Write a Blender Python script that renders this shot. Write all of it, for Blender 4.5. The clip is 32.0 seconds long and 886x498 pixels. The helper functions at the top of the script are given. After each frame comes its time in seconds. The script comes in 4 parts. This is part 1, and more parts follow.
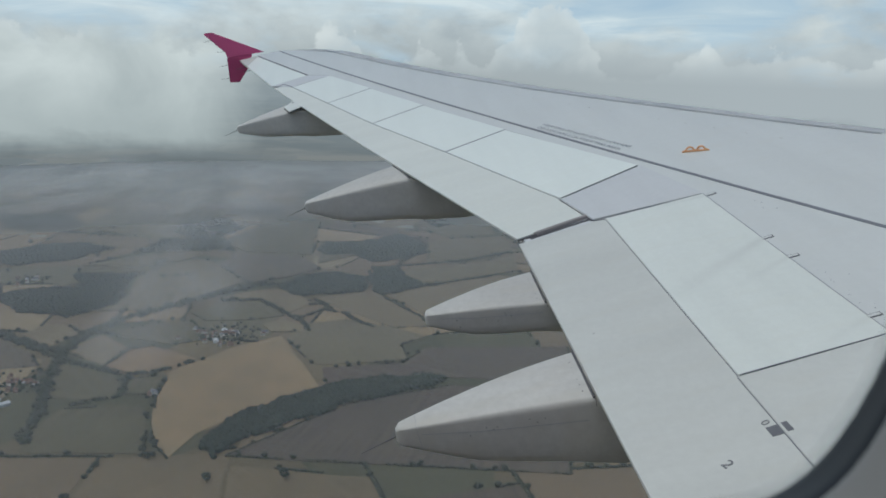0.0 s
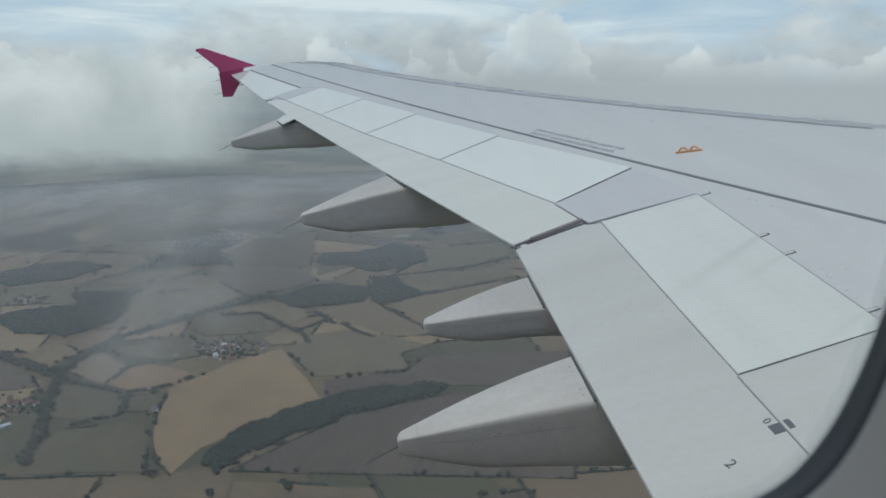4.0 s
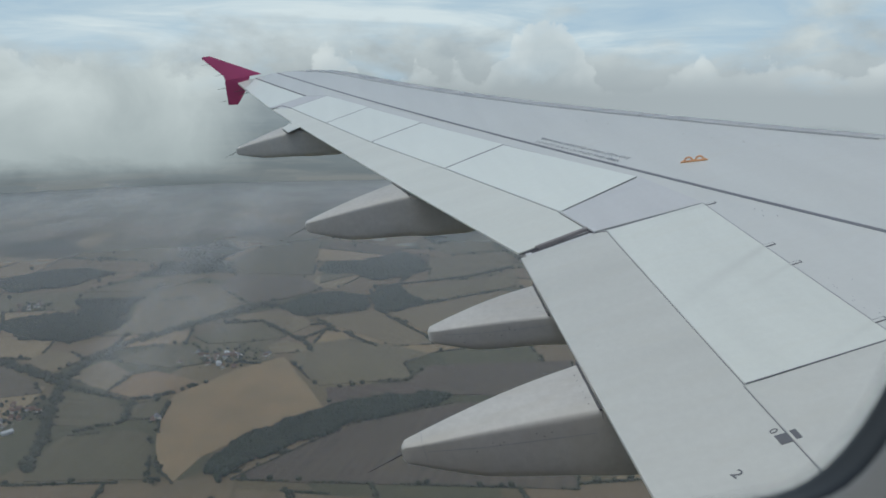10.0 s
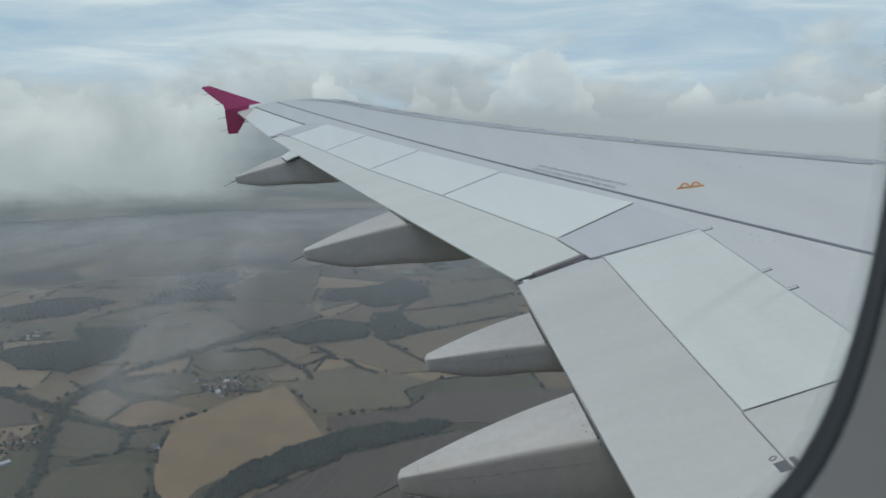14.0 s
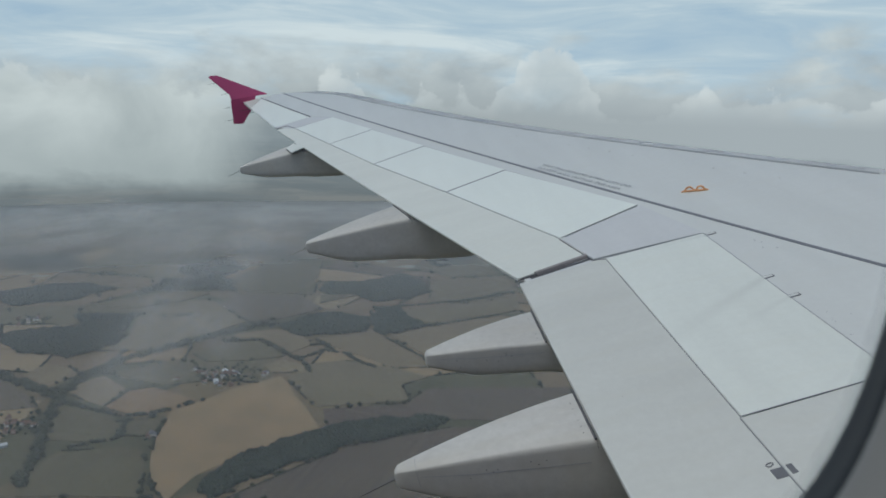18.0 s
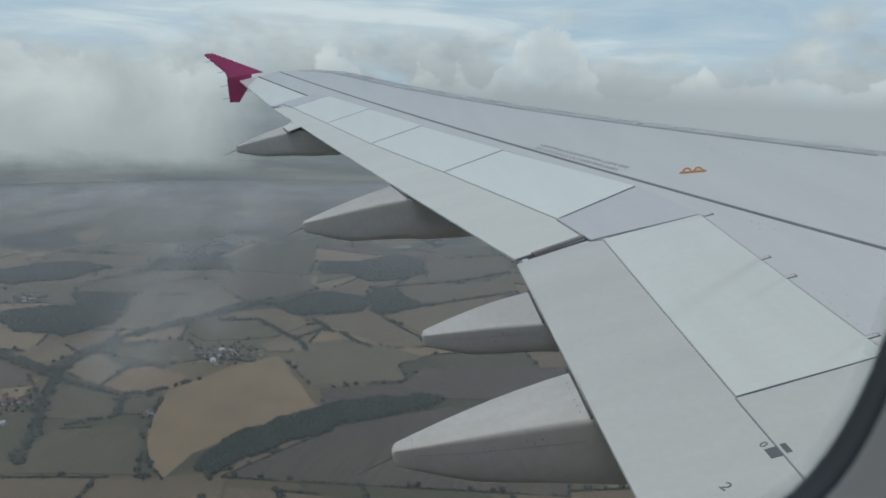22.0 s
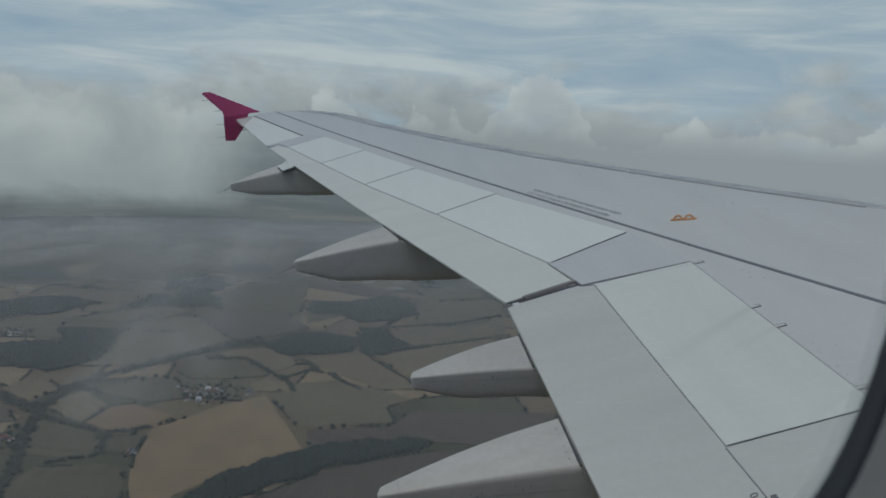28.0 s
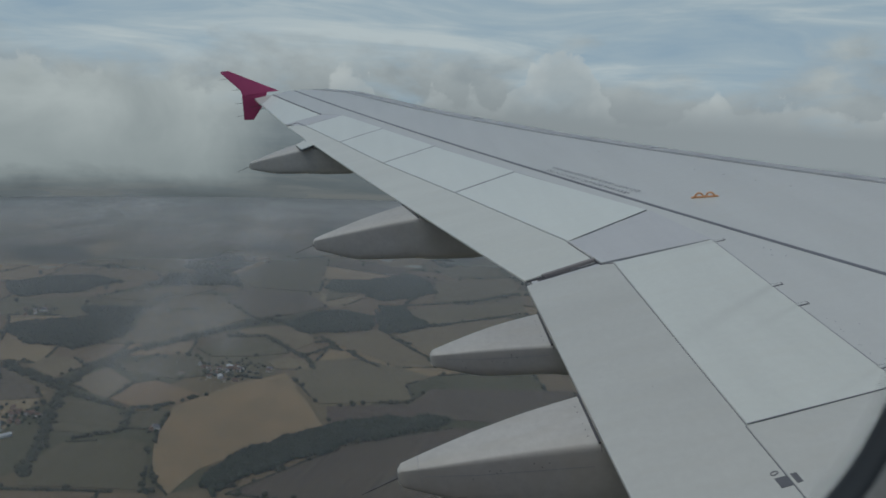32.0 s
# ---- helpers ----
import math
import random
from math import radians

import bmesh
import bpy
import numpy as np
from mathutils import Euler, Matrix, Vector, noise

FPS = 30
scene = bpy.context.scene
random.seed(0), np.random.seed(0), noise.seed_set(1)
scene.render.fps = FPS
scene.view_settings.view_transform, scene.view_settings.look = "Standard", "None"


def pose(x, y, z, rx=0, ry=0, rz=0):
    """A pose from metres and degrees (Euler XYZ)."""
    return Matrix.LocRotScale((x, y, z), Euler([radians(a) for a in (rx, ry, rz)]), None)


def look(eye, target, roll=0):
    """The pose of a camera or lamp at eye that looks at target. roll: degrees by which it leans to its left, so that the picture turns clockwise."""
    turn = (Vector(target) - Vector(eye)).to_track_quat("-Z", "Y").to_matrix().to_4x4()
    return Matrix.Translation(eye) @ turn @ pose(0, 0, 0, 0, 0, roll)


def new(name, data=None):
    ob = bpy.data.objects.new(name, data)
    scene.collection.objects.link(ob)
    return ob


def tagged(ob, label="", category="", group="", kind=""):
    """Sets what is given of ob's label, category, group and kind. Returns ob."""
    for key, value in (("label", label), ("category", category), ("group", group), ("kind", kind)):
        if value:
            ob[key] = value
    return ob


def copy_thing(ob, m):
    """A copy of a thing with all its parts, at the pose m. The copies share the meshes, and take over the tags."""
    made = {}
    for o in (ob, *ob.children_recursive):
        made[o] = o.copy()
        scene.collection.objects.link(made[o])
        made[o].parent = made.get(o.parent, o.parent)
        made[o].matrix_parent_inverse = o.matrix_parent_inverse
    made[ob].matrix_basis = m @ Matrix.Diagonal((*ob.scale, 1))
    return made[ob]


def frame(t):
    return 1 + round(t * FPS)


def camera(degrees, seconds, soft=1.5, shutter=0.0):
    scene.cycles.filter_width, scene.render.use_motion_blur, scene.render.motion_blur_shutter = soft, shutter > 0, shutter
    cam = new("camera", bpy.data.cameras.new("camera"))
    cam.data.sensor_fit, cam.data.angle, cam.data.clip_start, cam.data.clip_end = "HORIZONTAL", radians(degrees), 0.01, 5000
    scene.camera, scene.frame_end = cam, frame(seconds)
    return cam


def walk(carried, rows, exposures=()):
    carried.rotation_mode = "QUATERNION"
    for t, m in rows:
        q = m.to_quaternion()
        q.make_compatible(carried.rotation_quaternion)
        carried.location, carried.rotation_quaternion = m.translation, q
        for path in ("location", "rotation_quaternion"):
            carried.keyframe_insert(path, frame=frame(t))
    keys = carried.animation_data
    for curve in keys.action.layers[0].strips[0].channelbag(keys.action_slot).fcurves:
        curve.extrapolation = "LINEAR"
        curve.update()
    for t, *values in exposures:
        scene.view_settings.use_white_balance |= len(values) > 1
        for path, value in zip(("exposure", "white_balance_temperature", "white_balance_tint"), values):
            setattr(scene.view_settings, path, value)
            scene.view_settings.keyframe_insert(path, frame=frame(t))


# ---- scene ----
# ---------------------------------------------------------------- camera
ALT = 600.0                                  # metres above the fields
ATT = pose(0, 0, ALT) @ pose(0, 0, 0, 1.9, 0, 0) @ pose(0, 0, 0, 0, -8.6, 0)   # aircraft: nose up, port wing slightly up
EYE = Vector((-0.924, 1.72, 1.921))          # seat by the window, in aircraft axes: x forward, y out to port, z up
cam = camera(60.5, 32.0, soft=1.75)
# the lens is set on the wing: the window's edge, a hand's width away, is out of focus
cam.data.dof.use_dof, cam.data.dof.focus_distance, cam.data.dof.aperture_fstop = True, 8.0, 15.0
LIFT = ((0, 0.004), (3, 0.004), (8, 0.001), (13, -0.005), (16, -0.001), (19, 0.0025), (28, -0.0015), (32, -0.0015))   # seconds, rise of the eye
# seconds, shift along the cabin in metres, yaw, pitch, roll in degrees, all in aircraft axes
ROWS = [
    (0.0, -0.0075, -4.22, -15.89, -7.21), (0.5, -0.0105, -4.41, -15.68, -7.49), (1.0, -0.0135, -4.52, -15.64, -7.85), (1.5, -0.0117, -4.58, -15.61, -8.06),
    (2.0, -0.0098, -4.62, -15.55, -8.28), (2.5, -0.0060, -4.62, -15.61, -8.48), (3.0, -0.0023, -4.65, -15.61, -8.50), (3.5, -0.0023, -4.61, -15.51, -8.80),
    (5.5, -0.0023, -4.25, -14.86, -8.79), (6.0, -0.0004, -4.10, -14.78, -8.94), (6.5, 0.0008, -3.99, -14.72, -9.18), (7.0, 0.0020, -3.94, -14.61, -9.31),
    (7.5, 0.0008, -3.91, -14.44, -9.35), (8.0, -0.0005, -3.85, -14.27, -9.25), (8.5, -0.0026, -3.84, -14.35, -9.09), (9.0, -0.0048, -3.98, -14.40, -8.95),
    (9.5, -0.0083, -4.10, -14.46, -8.91), (10.0, -0.0118, -4.33, -14.62, -8.60), (10.5, -0.0083, -4.57, -14.72, -8.50), (11.0, -0.0048, -4.73, -14.63, -8.67),
    (11.5, 0.0007, -4.94, -14.28, -8.92), (12.0, 0.0062, -5.19, -14.11, -9.04), (12.5, 0.0092, -5.33, -13.79, -8.93), (13.0, 0.0108, -5.28, -13.00, -8.73),
    (13.5, 0.0096, -4.93, -12.14, -8.52), (14.0, 0.0079, -4.64, -12.61, -8.82), (14.5, 0.0105, -4.34, -13.53, -9.17), (16.5, 0.0105, -4.36, -13.34, -8.32),
    (17.0, 0.0096, -4.43, -13.16, -7.82), (17.5, 0.0058, -4.47, -13.06, -7.57), (18.0, 0.0019, -4.47, -12.89, -7.18), (18.5, 0.0010, -4.44, -13.05, -6.98),
    (19.0, 0.0000, -4.34, -13.33, -7.24), (19.5, -0.0018, -4.33, -13.74, -7.01), (20.0, -0.0036, -4.57, -13.81, -6.53), (20.5, -0.0039, -4.72, -13.96, -6.27),
    (21.0, -0.0043, -4.80, -14.00, -6.31), (21.5, -0.0037, -4.77, -13.97, -6.46), (22.0, -0.0032, -4.54, -14.40, -6.93), (22.5, -0.0065, -4.49, -15.23, -7.59),
    (23.0, -0.0099, -4.91, -15.81, -7.71), (23.5, -0.0095, -5.73, -15.70, -7.20), (24.0, -0.0091, -5.81, -15.07, -6.68), (24.5, -0.0053, -5.76, -14.47, -6.19),
    (25.0, -0.0014, -5.67, -14.09, -6.06), (25.5, -0.0016, -5.61, -13.80, -6.13), (27.5, -0.0015, -5.55, -12.08, -5.69), (28.0, -0.0020, -5.53, -11.30, -5.49),
    (28.5, -0.0028, -5.41, -10.44, -5.47), (29.0, -0.0036, -5.08, -10.82, -5.58), (29.5, -0.0043, -4.63, -11.93, -5.82), (30.0, -0.0049, -4.32, -12.36, -6.11),
    (30.5, -0.0050, -4.10, -12.61, -6.05), (31.0, -0.0051, -3.97, -12.44, -6.04), (31.5, -0.0052, -3.97, -12.60, -5.98), (32.0, -0.0053, -3.96, -12.78, -5.92),
]
walk(cam, [(t, ATT @ pose(EYE.x + s, EYE.y, EYE.z + float(np.interp(t, *zip(*LIFT))), 90 + p, 0, y) @ pose(0, 0, 0, 0, 0, r)) for t, s, y, p, r in ROWS],
     exposures=[(t, e, 6230, 1) for t, e in ((0.0, 0.12), (9.0, 0.1), (14.0, 0.05), (21.0, 0.0), (24.0, -0.12), (27.5, -0.46), (32.0, -0.48))])

# ---------------------------------------------------------------- light
SUN_EL, SUN_AZ = radians(67), radians(-104)
world = bpy.data.worlds.new("world")
scene.world = world
world.use_nodes = True
wn = world.node_tree
sky = wn.nodes.new("ShaderNodeTexSky")
sky.sky_type, sky.sun_disc, sky.sun_elevation, sky.sun_rotation = "NISHITA", False, SUN_EL, SUN_AZ
sky.air_density, sky.dust_density, sky.ozone_density = 1.0, 3.0, 1.0
wn.links.new(sky.outputs[0], wn.nodes["Background"].inputs[0])
wn.nodes["Background"].inputs[1].default_value = 0.083
sun = new("sun", bpy.data.lights.new("sun", "SUN"))
sun.data.energy, sun.data.angle, sun.data.color = 0.86, radians(40), (1.0, 0.985, 0.96)
sun.matrix_world = look((0, 0, 0), (-math.sin(SUN_AZ) * math.cos(SUN_EL), -math.cos(SUN_AZ) * math.cos(SUN_EL), -math.sin(SUN_EL)))


# ---------------------------------------------------------------- materials
def lin(r, g, b):
    return tuple(((c + 0.055) / 1.055) ** 2.4 if c > 0.04 else c / 12.92 for c in (r, g, b)) + (1.0,)


class Mat:
    """A node material under construction."""

    def __init__(self, name):
        self.m = bpy.data.materials.new(name)
        self.m.use_nodes = True
        self.t = self.m.node_tree
        self.b = self.t.nodes["Principled BSDF"]
        self.out = self.t.nodes["Material Output"]

    def n(self, kind, **sockets):
        node = self.t.nodes.new("ShaderNode" + kind)
        for key, v in sockets.items():
            self.set(node.inputs[key], v)
        return node

    def set(self, socket, v):
        if isinstance(v, bpy.types.NodeSocket):
            self.t.links.new(v, socket)
        else:
            socket.default_value = v

    def math(self, op, a, b=0.0, clamp=False):
        node = self.t.nodes.new("ShaderNodeMath")
        node.operation, node.use_clamp = op, clamp
        self.set(node.inputs[0], a)
        self.set(node.inputs[1], b)
        return node.outputs[0]

    def ramp(self, fac, stops, mode="LINEAR"):
        node = self.t.nodes.new("ShaderNodeValToRGB")
        node.color_ramp.interpolation = mode
        els = node.color_ramp.elements
        while len(els) < len(stops):
            els.new(0.5)
        for el, (pos, col) in zip(els, stops):
            el.position, el.color = pos, col if len(col) == 4 else (*col, 1)
        self.set(node.inputs[0], fac)
        return node.outputs[0]

    def mix(self, fac, a, b, mode="MIX"):
        node = self.t.nodes.new("ShaderNodeMix")
        node.data_type, node.blend_type = "RGBA", mode
        self.set(node.inputs[0], fac)
        self.set(node.inputs[6], a)
        self.set(node.inputs[7], b)
        return node.outputs[2]

    def noise(self, vec, scale, detail=4.0, rough=0.55, distort=0.0):
        return self.n("TexNoise", Vector=vec, Scale=scale, Detail=detail, Roughness=rough, Distortion=distort).outputs[0]

    def mapped(self, vec, scale=(1, 1, 1), rot=(0, 0, 0)):
        node = self.n("Mapping", Vector=vec)
        node.inputs["Scale"].default_value, node.inputs["Rotation"].default_value = scale, rot
        return node.outputs[0]

    def bump(self, height, strength, dist=0.01):
        self.set(self.b.inputs["Normal"], self.n("Bump", Height=height, Strength=strength, Distance=dist).outputs[0])


def paint(name, col, rough=0.4, dirt=0.12, metal=0.0, streak=(3.0, 0.35, 1.0), bump=0.05, coat=0.0, runs=()):
    """Aircraft paint with faint streaks along the airflow and grime in patches."""
    k = Mat(name)
    p = k.n("TexCoord").outputs["Object"]
    wide = k.noise(k.mapped(p, streak), 1.6, 5)
    fine = k.noise(p, 26.0, 6, 0.65)
    spot = k.noise(k.mapped(p, (1.2, 5.0, 1.0)), 2.3, 3)
    f = k.math("MULTIPLY", k.math("ADD", k.math("MULTIPLY", wide, 0.6), k.math("MULTIPLY", fine, 0.4)), 1.0)
    f = k.ramp(f, [(0.35, (0, 0, 0)), (0.7, (1, 1, 1))])
    dark = tuple(c * (1 - dirt) for c in col[:3]) + (1,)
    warm = (col[0] * (1 - dirt * 0.7), col[1] * (1 - dirt * 0.8), col[2] * (1 - dirt), 1)
    c = k.mix(f, dark, col)
    c = k.mix(k.ramp(spot, [(0.5, (0, 0, 0)), (0.75, (0.6, 0.6, 0.6))]), c, warm)
    if runs:
        # oil runs blown back from the hinges
        q = k.n("SeparateXYZ", Vector=p)
        for x0, y0, slant, length, wide_, amount in runs:
            back = k.math("SUBTRACT", x0, q.outputs[0])
            off = k.math("DIVIDE", k.math("SUBTRACT", k.math("SUBTRACT", q.outputs[1], y0), k.math("MULTIPLY", back, slant)), k.math("ADD", wide_, k.math("MULTIPLY", back, wide_ * 2)))
            soft = k.math("POWER", 2.718, k.math("MULTIPLY", k.math("MULTIPLY", off, off), -1.0))
            fade = k.math("MULTIPLY", k.math("SUBTRACT", 1.0, k.math("DIVIDE", back, length), True), k.math("GREATER_THAN", back, 0.0))
            soft = k.math("MULTIPLY", k.math("MULTIPLY", soft, fade), k.math("MULTIPLY", k.math("ADD", 0.35, wide), amount))
            c = k.mix(soft, c, (0.20, 0.19, 0.18, 1))
    k.set(k.b.inputs["Base Color"], c)
    k.set(k.b.inputs["Roughness"], k.math("ADD", rough - 0.06, k.math("MULTIPLY", fine, 0.14)))
    k.b.inputs["Metallic"].default_value = metal
    k.b.inputs["Specular IOR Level"].default_value = 0.45
    k.b.inputs["Coat Weight"].default_value = coat
    k.b.inputs["Coat Roughness"].default_value = 0.2
    k.bump(wide, bump, 0.01)
    return k.m


WING_GREY = paint("wing_grey_paint", (0.675, 0.69, 0.670, 1), 0.42, 0.09, coat=0.35)
PANEL_GREY = paint("panel_grey_paint", (0.63, 0.64, 0.645, 1), 0.45, 0.10, coat=0.2)
SPOILER_WHITE = paint("spoiler_white_paint", (0.81, 0.85, 0.805, 1), 0.45, 0.07, coat=0.25)
SPOILER_STAINED = paint("stained_spoiler_paint", (0.755, 0.785, 0.74, 1), 0.45, 0.10, coat=0.25, runs=((1.12, 6.297, 0.1, 0.5, 0.02, 0.15), (1.12, 5.575, -0.5, 0.9, 0.03, 0.17), (1.12, 5.318, -0.4, 0.4, 0.02, 0.12), (1.12, 4.66, -0.4, 0.4, 0.02, 0.1)))
FLAP_GREY = paint("flap_grey_paint", (0.635, 0.645, 0.61, 1), 0.48, 0.12, streak=(0.5, 2.4, 1.0), coat=0.2)
# lighter copy of the flap grey: the outer flap's brighter light put into colour
FLAP_GREY_LIT = paint("lit_flap_paint", (0.715, 0.735, 0.69, 1), 0.52, 0.10, streak=(0.5, 2.4, 1.0), coat=0.1)
FAIRING = paint("fairing_paint", (0.61, 0.60, 0.57, 1), 0.48, 0.26, streak=(0.9, 1.6, 2.2))
SLAT = paint("slat_metal", (0.94, 0.94, 0.94, 1), 0.30, 0.03, coat=0.4, bump=0.0)
MAGENTA = paint("magenta_paint", (0.58, 0.085, 0.225, 1), 0.35, 0.10)
MAGENTA_DARK = paint("plum_paint", (0.50, 0.07, 0.19, 1), 0.38, 0.12)
ORANGE = paint("orange_paint", (0.82, 0.43, 0.20, 1), 0.45, 0.25)
SEAL = paint("dark_rubber_seal", (0.10, 0.10, 0.11, 1), 0.7, 0.3)
LINE = paint("walkway_line_paint", (0.20, 0.21, 0.235, 1), 0.6, 0.15)
MARK = paint("stencil_paint", (0.17, 0.175, 0.19, 1), 0.6, 0.2)
FAINT = paint("worn_paint_edge", (0.645, 0.65, 0.62, 1), 0.55, 0.15)
STENCIL = paint("faded_stencil_paint", (0.42, 0.43, 0.455, 1), 0.6, 0.2)
BODY_WHITE = paint("fuselage_paint", (0.75, 0.75, 0.76, 1), 0.35, 0.05)
BODY_PLUM = paint("plum_fuselage_paint", (0.30, 0.21, 0.26, 1), 0.35, 0.08)
GASKET = paint("window_gasket_rubber", (0.055, 0.06, 0.068, 1), 0.6, 0.3)
TRIM = paint("cabin_trim_plastic", (0.55, 0.57, 0.57, 1), 0.55, 0.05, streak=(1, 1, 1))
TITAN = paint("worn_grey_metal", (0.33, 0.31, 0.305, 1), 0.5, 0.35, metal=0.2)


# ---------------------------------------------------------------- mesh helpers
def mesh_object(name, verts, faces, mat, parent=None, label="", smooth=False):
    me = bpy.data.meshes.new(name)
    me.from_pydata([tuple(v) for v in verts], [], faces)
    me.materials.append(mat)
    if smooth:
        me.polygons.foreach_set("use_smooth", [True] * len(me.polygons))
    me.update()
    ob = new(name, me)
    ob.parent = parent
    if label:
        ob["label"] = label
    return ob


def part(name, bm, mat, parent, label=""):
    bmesh.ops.recalc_face_normals(bm, faces=bm.faces)
    me = bpy.data.meshes.new(name)
    bm.to_mesh(me)
    bm.free()
    me.materials.append(mat)
    ob = new(name, me)
    ob.parent = parent
    if label:
        ob["label"] = label
    return ob


def smooth_by_angle(ob, angle=35):
    me = ob.data
    me.polygons.foreach_set("use_smooth", [True] * len(me.polygons))
    me.set_sharp_from_angle(angle=radians(angle))
    return ob


def lerp(a, b, t):
    return a + (b - a) * t


def spline(pts, v):
    """Piecewise straight line through (key, value) pairs."""
    return float(np.interp(v, [p[0] for p in pts], [p[1] for p in pts]))


# ---------------------------------------------------------------- the aircraft
plane = tagged(new("airliner"), "airliner in flight, pale grey port wing with magenta wing-tip fence", "airplane")
plane.matrix_world = ATT


def skin(x, y):
    """Height of the wing's upper surface: dihedral, upward flex and a gentle slope towards the trailing edge."""
    return 0.0904 * (y - 2) + 0.00165 * (y - 2) ** 2 + 0.1185 * (x + 0.148 + 0.2867 * (y - 2))


CREST = [(1.9, 4.79), (6.52, 2.508), (7.34, 2.106), (8.71, 1.454), (9.87, 0.913), (11.52, 0.195), (13.09, -0.455), (15.34, -1.336), (16.44, -1.987), (16.95, -2.55)]
TRAIL = [(1.9, -0.17), (6.36, -0.10), (16.1, -3.08), (16.95, -3.36)]


def crest(y):
    return spline(CREST, y)


def trail(y):
    return spline(TRAIL, y)


def slab(name, corners, mat, parent, top=0.0, thick=0.02, label="", nx=6, ny=10, edge=0.002, thick2=None):
    """A panel lying on the wing's surface. corners: aft inner, aft outer, front outer, front inner (x, y). thick at the front, thick2 aft."""
    a, b, c, d = [Vector(q) for q in corners]
    thick2 = thick if thick2 is None else thick2
    rows = []
    us, vs_ = [i / nx for i in range(nx + 1)], [j / ny for j in range(ny + 1)]
    if edge:
        eu, ev = 0.0028 / max(0.05, (a.lerp(b, 0.5) - d.lerp(c, 0.5)).length), 0.0028 / max(0.05, (a.lerp(d, 0.5) - b.lerp(c, 0.5)).length)
        us, vs_ = [0, min(0.3, eu)] + us[1:-1] + [max(0.7, 1 - eu), 1], [0, min(0.3, ev)] + vs_[1:-1] + [max(0.7, 1 - ev), 1]
        nx, ny = len(us) - 1, len(vs_) - 1
    for i, u in enumerate(us):
        row = []
        for j, v in enumerate(vs_):
            q = a.lerp(b, v).lerp(d.lerp(c, v), u)
            rim = edge if i in (0, nx) or j in (0, ny) else 0.0
            row.append((q.x, q.y, skin(q.x, q.y) + top - rim, lerp(thick2, thick, u)))
        rows.append(row)
    verts, faces, w = [], [], ny + 1
    for row in rows:
        verts += [(x, y, z) for x, y, z, _ in row]
    n = len(verts)
    for row in rows:
        verts += [(x, y, z - t) for x, y, z, t in row]
    for i in range(nx):
        for j in range(ny):
            k = i * w + j
            faces.append((k, k + w, k + w + 1, k + 1))
            faces.append((n + k, n + k + 1, n + k + w + 1, n + k + w))
    rim = [j for j in range(w)] + [i * w + ny for i in range(1, nx + 1)] + [nx * w + j for j in range(ny - 1, -1, -1)] + [i * w for i in range(nx - 1, 0, -1)]
    for p, q in zip(rim, rim[1:] + rim[:1]):
        faces.append((p, q, n + q, n + p))
    ob = mesh_object(name, verts, faces, mat, parent, label)
    return smooth_by_angle(ob, 15)


# wing box: a closed loft under all the panels
def section(y):
    c = crest(y)
    a = c - 0.09
    t = trail(y) + 0.30
    chord = c + 0.35 - trail(y)
    up = [(lerp(t, a, i / 10), 0) for i in range(11)]
    rx, rz = 0.36, 0.20 * min(1, chord / 3.2) + 0.02
    pts = [(x, y, skin(x, y) - 0.016) for x, _ in up]
    for i in range(1, 10):
        s = i / 9 * math.pi / 2
        x = a + rx * math.sin(s)
        pts.append((x, y, skin(a, y) + 0.1185 * (x - a) * 0.6 - rz * (1 - math.cos(s)) - 0.016))
    z0 = pts[-1][2]
    for i in range(1, 13):
        u = i / 12
        x = lerp(a + rx, t, u)
        pts.append((x, y, lerp(z0, skin(t, y) - 0.05, u ** 1.5) - 0.085 * chord * math.sin(math.pi * u ** 0.6) ** 0.8))
    return pts


stations = [1.9, 2.6, 3.4, 4.2, 5.0, 5.8, 6.4, 7.2, 8.0, 9.0, 10.0, 11.0, 12.0, 13.0, 14.0, 15.0, 15.8, 16.3, 16.7, 16.9]
secs = [section(y) for y in stations]
k = len(secs[0])
verts = [q for s in secs for q in s]
faces = [(i * k + j, i * k + (j + 1) % k, (i + 1) * k + (j + 1) % k, (i + 1) * k + j) for i in range(len(secs) - 1) for j in range(k)]
faces += [tuple(range(k))[::-1], tuple(range((len(secs) - 1) * k, len(secs) * k))]
wing = smooth_by_angle(mesh_object("wing", verts, faces, SEAL, plane, "grey swept wing with closed panels"), 40)

# upper skin from the panel line forward over the nose, as one sheet with a rolled edge
AFT = [(1.9, 1.115), (6.36, 1.115), (7.09, 0.964), (8.78, 0.309), (10.44, -0.303), (11.97, -0.855), (13.49, -1.42), (13.92, -1.77), (16.95, -2.87)]
ys = sorted(set(stations + [6.36, 7.09, 8.78, 10.44, 11.97, 13.49, 13.92, 16.9]))
verts, faces = [], []
NU = 16
for y in ys:
    a, c = spline(AFT, y), crest(y)
    c = max(c, a + 0.04)
    for i in range(NU + 1):
        x = lerp(a, c, i / NU)
        over = max(0.0, x - (crest(y) - 0.09))
        verts.append((x, y, skin(x, y) - 0.25 * over ** 2 ))
m = NU + 1
faces = [(i * m + j, (i + 1) * m + j, (i + 1) * m + j + 1, i * m + j + 1) for i in range(len(ys) - 1) for j in range(NU)]
n0 = len(verts)
verts += [(x, y, z - 0.014) for x, y, z in verts]
faces += [(n0 + a, n0 + d, n0 + c, n0 + b) for a, b, c, d in faces]
faces += [(i * m, n0 + i * m, n0 + (i + 1) * m, (i + 1) * m) for i in range(len(ys) - 1)]
